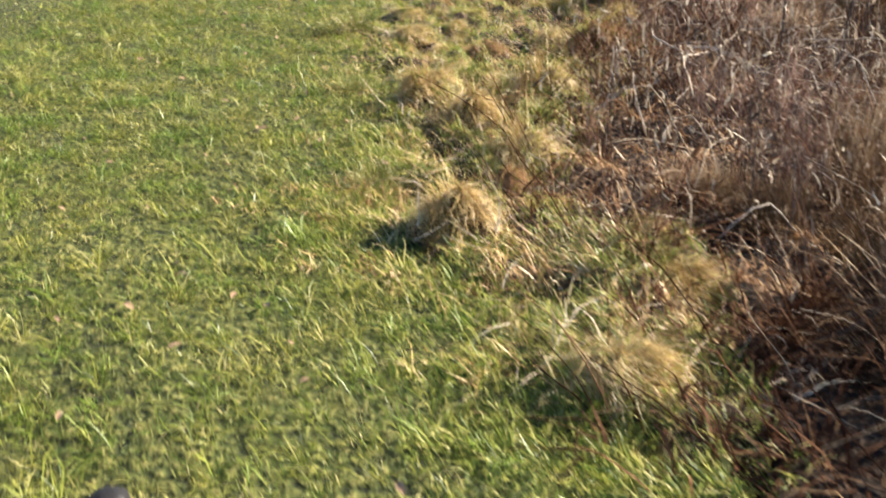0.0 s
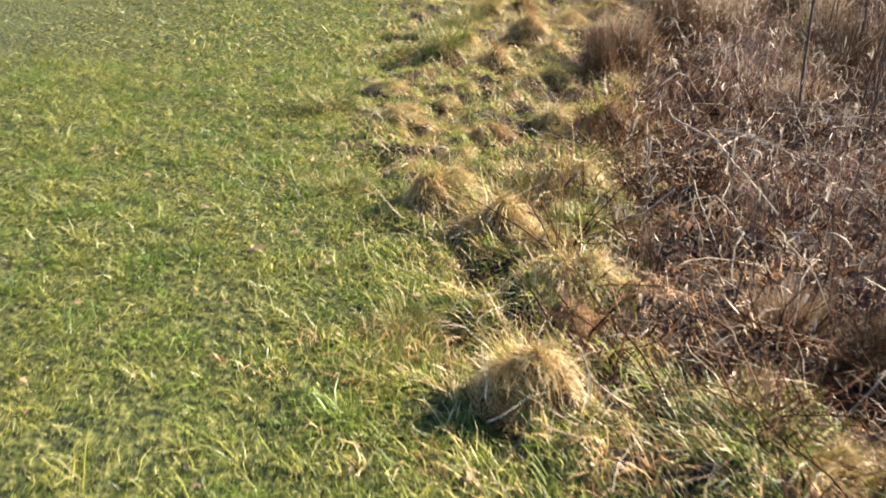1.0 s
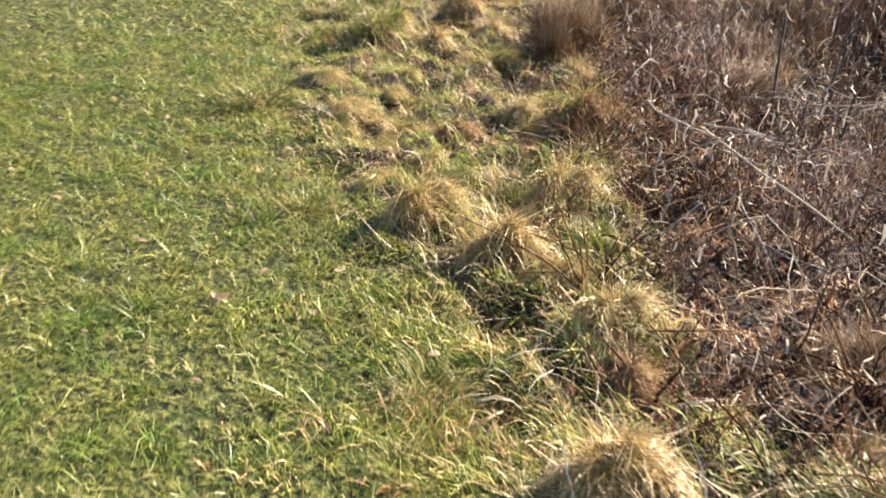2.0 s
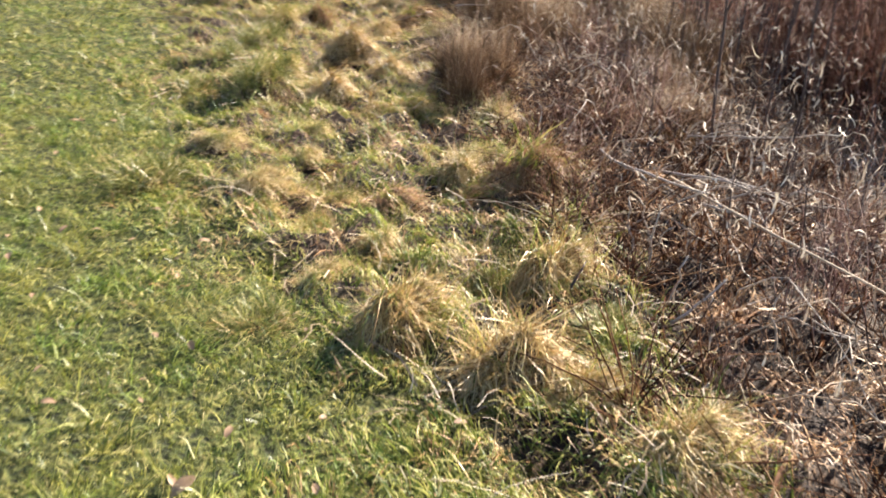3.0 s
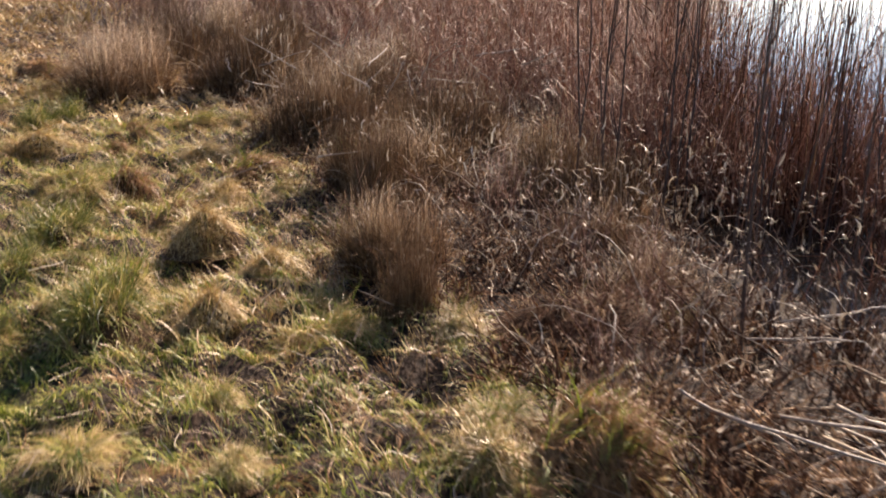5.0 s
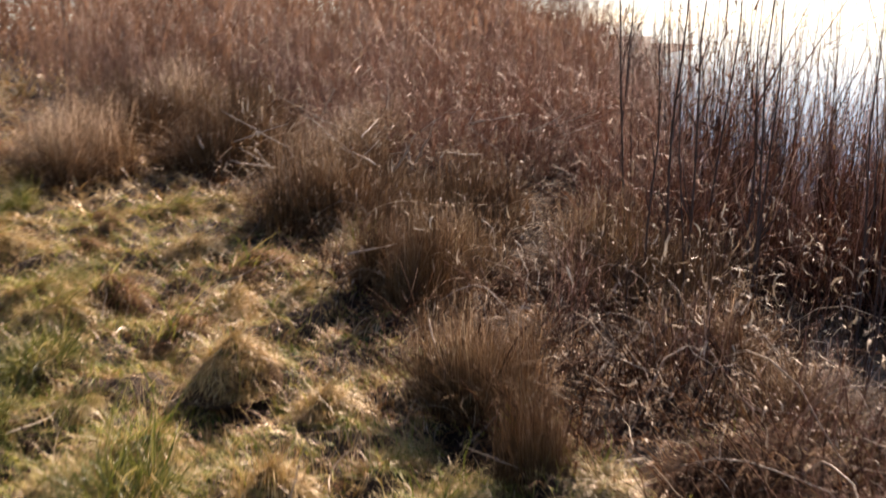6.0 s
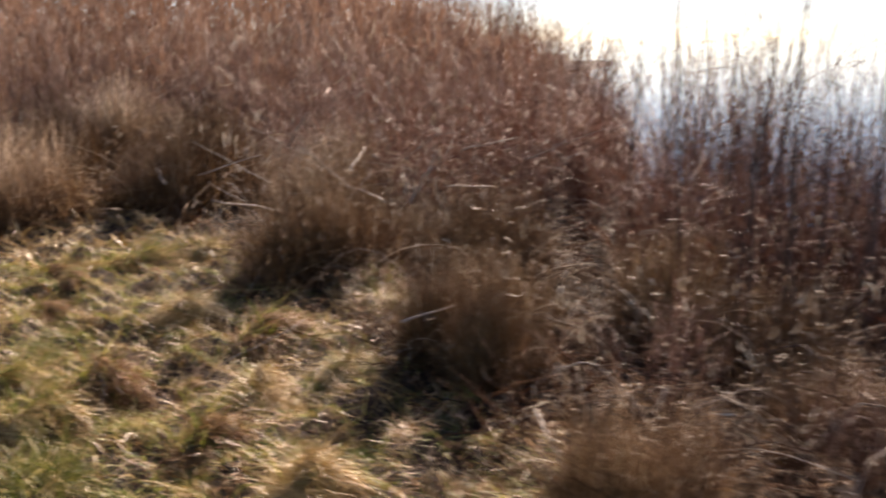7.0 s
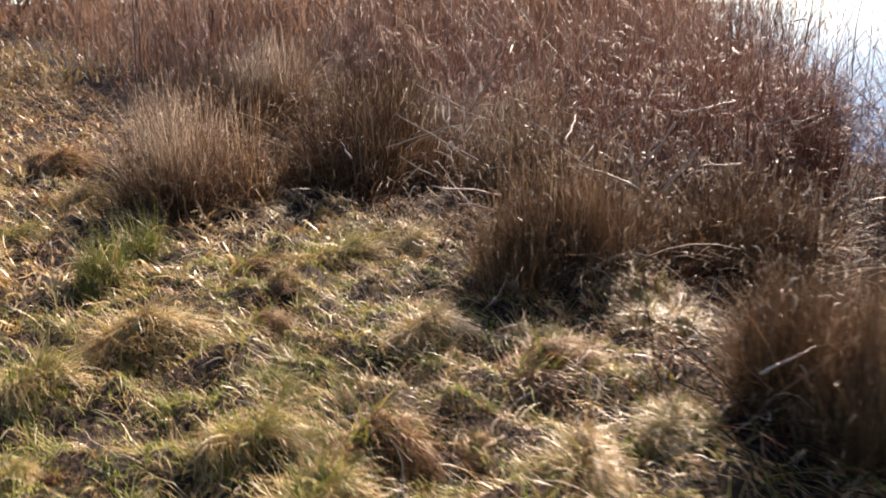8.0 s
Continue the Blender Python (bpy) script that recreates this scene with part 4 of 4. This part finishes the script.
def hedge():
    """A line of scrub behind the meadow, closing the view."""
    rng = np.random.RandomState(225)
    n = 16000
    a, far = np.radians(rng.uniform(-25, 59, n)), 46 + 20 * rng.rand(n)
    x, y = -0.3 + far * np.sin(a), 7 + far * np.cos(a)
    tall = 5.6 * (1 + 0.3 * waves(x, y, 9.0, 226)) * (1 - 0.75 * smooth(a, 0.8, 1.03))
    base = np.column_stack([x, y, land(x, y) + rng.uniform(-0.02, 0.85, n) * tall])
    me = blades("distant_scrub", base, rng.uniform(0, 6.283, n), tall * rng.uniform(0.1, 0.45, n), np.abs(rng.normal(0, 0.7, n)), rng.uniform(-1.0, 1.0, n),
                0.13 * rng.uniform(0.4, 1.5, n), HAZE, 3, 0.6, None, 228)
    return tagged(new("distant_scrub", me), "brown leafless scrub in the distance", "scrub", kind="stuff")


hedge()
SHRUBS = [shrub(k) for k in (501, 511, 521, 531)]
rs = random.Random(31)
# the first three stand out of view, added to shade the bank's near edge
shrub_spots = [(2.0, 2.75, 0.9, 1.0), (2.3, 2.1, 1.0, 1.2), (1.9, 2.45, 0.8, 0.9), (0.98, 4.42, 0.24, 0.26), (1.65, 4.6, 0.55, 0.5), (1.75, 3.7, 0.7, 0.7), (2.2, 5.0, 0.7, 0.6), (1.9, 6.6, 0.6, 0.5), (2.6, 6.9, 0.8, 0.6), (3.0, 7.7, 0.7, 0.6), (3.3, 8.6, 0.8, 0.7)]
while len(shrub_spots) < 165:
    a, far = radians(rs.uniform(17, 66)), 8.5 + 20 * rs.random() ** 1.15
    x, y = -0.3 + far * math.sin(a), 7 + far * math.cos(a)
    if y < 9.8 or far < 5.5 or not float(brush_edge(y)) + 1.0 < x < float(shore(y)) + 0.8:
        continue
    h = min(max(0.3 + (far - 9) * 0.1, 0.35) + max(far - 14, 0) * 0.15, 4.0) * rs.uniform(0.6, 1.15)
    shrub_spots.append((x, y, 0.5 + h * 0.75, h))
for i, (x, y, w, h) in enumerate(shrub_spots):
    m = placed(x, y, w, w, h, rs.uniform(0, 360))
    if i < 4:
        first_places.append((SHRUBS[i], m))
    else:
        copy_thing(SHRUBS[i % 4], m)


# ---- bare saplings ----
def sapling(seed, height, lean):
    rng = random.Random(seed)
    root = tagged(new("sapling"), "slender bare dark-barked sapling standing among reeds", "sapling", "saplings at the water")
    pts, rad = [], []
    x = y = 0.0
    for i in range(9):
        t = i / 8
        pts.append((x, y, t * height - 0.1))
        rad.append(0.007 * (1 - t) + 0.0028)
        x += lean * height / 8 + rng.uniform(-0.02, 0.02)
        y += rng.uniform(-0.025, 0.025)
    stem = part("stem", stem_mesh("stem", pts, rad, BARK, 6), root)
    for k in range(6):
        t = rng.uniform(0.25, 0.92)
        i = min(int(t * 8), 7)
        p = Vector(pts[i]).lerp(Vector(pts[i + 1]), t * 8 - i)
        a, ln = rng.uniform(0, 6.283), rng.uniform(0.2, 0.5) * (1.15 - t)
        d = Vector((math.cos(a) * 0.4, math.sin(a) * 0.4, 0.9)).normalized()
        bp, br = [p], [0.005 * (1.2 - t) + 0.0015]
        for s in range(3):
            d = (d + Vector((rng.uniform(-0.2, 0.2), rng.uniform(-0.2, 0.2), rng.uniform(-0.05, 0.15)))).normalized()
            bp.append(bp[-1] + d * ln / 3)
            br.append(br[0] * (0.8 - 0.25 * s))
        branch = part("branch", stem_mesh("branch", bp, br, BARK, 4), root)
        q, ta = bp[2], a + rng.uniform(-1, 1)
        tw = [q, q + Vector((math.cos(ta) * 0.07, math.sin(ta) * 0.07, 0.09)), q + Vector((math.cos(ta) * 0.1, math.sin(ta) * 0.1, 0.2))]
        part("twig", stem_mesh("twig", tw, [0.002, 0.0015, 0.001], BARK, 3), branch)
    return root


SAPLINGS = [sapling(201, 2.9, 0.03), sapling(202, 2.5, -0.04), sapling(203, 3.2, 0.07), sapling(204, 2.2, 0.01)]
SPOTS = [(4.3, 8.35, 1.0, 0), (4.45, 8.6, 1.1, 80), (5.0, 9.2, 1.0, 160), (4.05, 8.55, 0.9, 30), (4.6, 8.0, 0.9, 200), (5.4, 8.4, 1.0, 260), (5.6, 19.6, 1.2, 10), (5.75, 19.75, 1.1, 20)]
rs = random.Random(7)
while len(SPOTS) < 62:
    y = rs.uniform(5.5, 13)
    x = float(shore(y)) + rs.uniform(-0.9, 3.4)
    if min((x - a) ** 2 + (y - b) ** 2 for a, b, *_ in SPOTS) > 0.06:
        SPOTS.append((x, y, rs.uniform(0.6, 1.15), rs.uniform(0, 360)))
for i, (x, y, s, turn) in enumerate(SPOTS):
    m = placed(x, y, s, s, s, turn)
    if i < 4:
        first_places.append((SAPLINGS[i], m))
    else:
        copy_thing(SAPLINGS[i % 4], m)


# ---- single sticks and stems ----
def stick(name, points, radius, mat, label):
    r = [radius * (1 - 0.45 * i / (len(points) - 1)) for i in range(len(points))]
    return tagged(new(name, stem_mesh(name, points, r, mat, 6)), label, "stick")


def between(a, b, n, sag, seed):
    rng = random.Random(seed)
    a, b = Vector(a), Vector(b)
    return [a.lerp(b, i / n) + Vector((rng.uniform(-sag, sag), rng.uniform(-sag, sag), rng.uniform(-sag, sag) * 0.6)) for i in range(n + 1)]


def on_land(x, y, up):
    return (x, y, float(max(land(np.array(x), np.array(y)), WATER_Z)) + up)


stick("straw_stem", between((1.78, 5.67, 0.19), (1.33, 3.95, 0.385), 6, 0.006, 1), 0.0065, BLEACHED, "long straight bleached straw stem leaning over the brush")
stick("fallen_stick", between((2.58, 9.63, 0.34), (2.93, 9.57, 0.345), 4, 0.006, 2), 0.006, PALE_BARK, "pale snapped stick caught in the rush")
stick("broken_stem", between((2.06, 8.3, 0.0), (2.3, 8.73, 0.22), 4, 0.012, 3), 0.008, PALE_BARK, "pale broken stem leaning in dry grass")
stick("dark_twig", between((0.73, 4.96, 0.14), (0.82, 5.0, 0.21), 3, 0.004, 4), 0.006, BARK, "short dark twig lying on a tussock")
stick("forked_twig", between((1.24, 5.14, 0.02), (1.2, 5.07, 0.34), 4, 0.014, 5), 0.006, PALE_BARK, "pale crooked twig standing in the brush")
TWIGS = [  # foot, tip, thickness
    ((1.24, 5.13, 0.14), (1.25, 5.03, 0.28), 0.004), ((1.03, 4.71, 0.05), (1.2, 4.66, 0.24), 0.006), ((1.26, 4.46, 0.02), (1.17, 4.4, 0.3), 0.005),
    ((2.06, 5.74, 0.16), (1.86, 5.15, 0.3), 0.007), ((1.96, 5.68, 0.15), (1.64, 5.17, 0.24), 0.006), ((1.8, 5.37, 0.16), (1.85, 5.15, 0.32), 0.006),
    ((1.44, 5.39, 0.0), (1.34, 5.36, 0.26), 0.005), ((1.68, 6.03, 0.17), (1.7, 5.31, 0.24), 0.007), ((1.15, 4.89, 0.02), (1.15, 4.84, 0.24), 0.006),
    ((1.72, 6.19, 0.18), (1.66, 5.7, 0.18), 0.006), ((1.89, 5.88, 0.15), (1.96, 5.16, 0.26), 0.007), ((1.78, 5.44, 0.15), (1.68, 5.03, 0.24), 0.006),
    ((1.31, 5.33, 0.02), (1.3, 5.39, 0.26), 0.005), ((2.39, 6.27, 0.15), (2.49, 5.9, 0.25), 0.005), ((2.89, 6.35, 0.06), (3.31, 6.0, 0.15), 0.006),
    ((5.46, 11.83, 0.3), (5.35, 11.47, 0.75), 0.011), ((5.37, 11.77, 0.25), (5.32, 11.84, 0.52), 0.01), ((8.42, 15.22, 0.0), (8.5, 15.3, 0.75), 0.016),
    ((3.62, 11.21, -0.05), (3.94, 11.17, 0.3), 0.006), ((2.22, 10.54, 0.03), (2.76, 10.46, 0.14), 0.004), ((2.85, 10.25, 0.03), (3.42, 10.21, 0.16), 0.004),
    ((1.55, 11.44, 0.06), (1.48, 10.89, 0.1), 0.004), ((6.81, 12.27, 0.55), (7.46, 12.02, 0.62), 0.012), ((3.29, 7.98, -0.14), (3.39, 8.04, 0.06), 0.006),
]
rs = random.Random(13)
for k in range(46):
    x, y = rs.uniform(4.2, 9.0), rs.uniform(11.0, 14.5)
    a, ln, z = rs.uniform(0, 6.283), rs.uniform(0.25, 0.7), rs.uniform(0.1, 0.55)
    TWIGS.append(((x, y, z), (x + ln * math.cos(a), y + ln * math.sin(a), z + rs.uniform(0.0, 0.4)), rs.uniform(0.006, 0.01)))
for k, (a, b, r) in enumerate(TWIGS):
    stick("bare_twig", between(a, b, 5, 0.015, 20 + k), r, PALE_BARK, "pale crooked bare twig lying over the brush")
rs = random.Random(17)
for k in range(230):
    y = rs.uniform(2.2, 15) if k < 90 else rs.uniform(3.0, 9.5)
    x = float(brush_edge(y)) + rs.uniform(0.1, 1.0) * (float(shore(y)) - float(brush_edge(y)))
    a, ln = rs.uniform(0, 6.283), rs.uniform(0.3, 0.85)
    e = on_land(x + ln * math.cos(a), y + ln * math.sin(a), rs.uniform(0.03, 0.3))
    if e[0] < brush_edge(e[1]) + 0.15:
        continue
    line = between(on_land(x, y, 0.0), e, 6, 0.025, 300 + k)
    rise = rs.uniform(0.0, 0.3)
    line = [q + Vector((0, 0, rise * math.sin(math.pi * j / 6))) for j, q in enumerate(line)]
    stick("dead_stick", line, rs.uniform(0.0022, 0.0042), rs.choice([PALE_BARK, BLEACHED, BARK, PALE_BARK]), "thin dead stem fallen across the brush")


for k in range(12):
    x, y = rs.uniform(1.6, 2.9), rs.uniform(4.9, 6.3)
    a, ln = radians(rs.gauss(-85, 40)), rs.uniform(0.35, 1.0)
    up = rs.uniform(0.08, 0.24)
    line = between(on_land(x, y, up * 0.6), on_land(x + ln * math.cos(a), y + ln * math.sin(a), up), 6, 0.018, 700 + k)
    stick("dead_stick", line, rs.uniform(0.003, 0.0055), rs.choice([PALE_BARK, BLEACHED]), "pale bleached stem fallen across the brush")


def stone():
    """A dark rounded stone half sunk in the turf."""
    bm = bmesh.new()
    bmesh.ops.create_icosphere(bm, subdivisions=3, radius=0.06)
    for v in bm.verts:
        k = 1 + 0.22 * noise.noise(v.co * 22) + 0.06 * noise.noise(v.co * 70)
        v.co = Vector((v.co.x * 1.0 * k, v.co.y * 0.8 * k, v.co.z * 0.75 * k))
    me = bpy.data.meshes.new("dark_stone")
    bm.to_mesh(me)
    bm.free()
    for p in me.polygons:
        p.use_smooth = True
    me.materials.append(STONE)
    ob = new("dark_stone", me)
    ob.matrix_basis = Matrix.Translation(on_land(-0.73, 1.75, 0.012))
    return tagged(ob, "dark wet stone half sunk in the grass", "stone")


stone()


# ---- leaves on the lawn ----
def leaf_mesh(seed):
    rng = random.Random(seed)
    v, f = [], []
    for i in range(5):
        t = i / 4
        w = 0.016 * math.sin(math.pi * (0.1 + 0.85 * t)) + 0.001
        z = 0.008 * math.sin(math.pi * t) + 0.006
        for s in (-1, 0, 1):
            v.append((s * w, (t - 0.5) * 0.06, z + 0.006 * abs(s) + rng.uniform(-0.002, 0.002)))
    for i in range(4):
        for s in range(2):
            f.append([3 * i + s, 3 * i + s + 1, 3 * i + s + 4, 3 * i + s + 3])
    return mesh_of("fallen_leaf", v, [f], LITTER)


LEAVES = [leaf_mesh(k) for k in range(4)]
rs = random.Random(23)
SPOT = [(-0.77, 4.53, 1.3)] + [(rs.uniform(-2.6, 0.1), rs.uniform(1.6, 9.5), rs.uniform(0.4, 0.85)) for _ in range(150)]
for i, (x, y, s) in enumerate(SPOT):
    if x > lawn_edge(y) + 0.2:
        continue
    ob = new("fallen_leaf", LEAVES[i % 4])
    ob.matrix_basis = Matrix.Translation((x, y, float(land(np.array(x), np.array(y))) + 0.02)) @ Euler((rs.uniform(-0.4, 0.4), rs.uniform(-0.4, 0.4), rs.uniform(0, 6.28))).to_matrix().to_4x4() @ Matrix.Scale(s, 4)
    tagged(ob, "pale brown fallen leaf lying in the grass", "leaf", "leaves on the lawn")

for ob, m in first_places:
    ob.matrix_basis = m
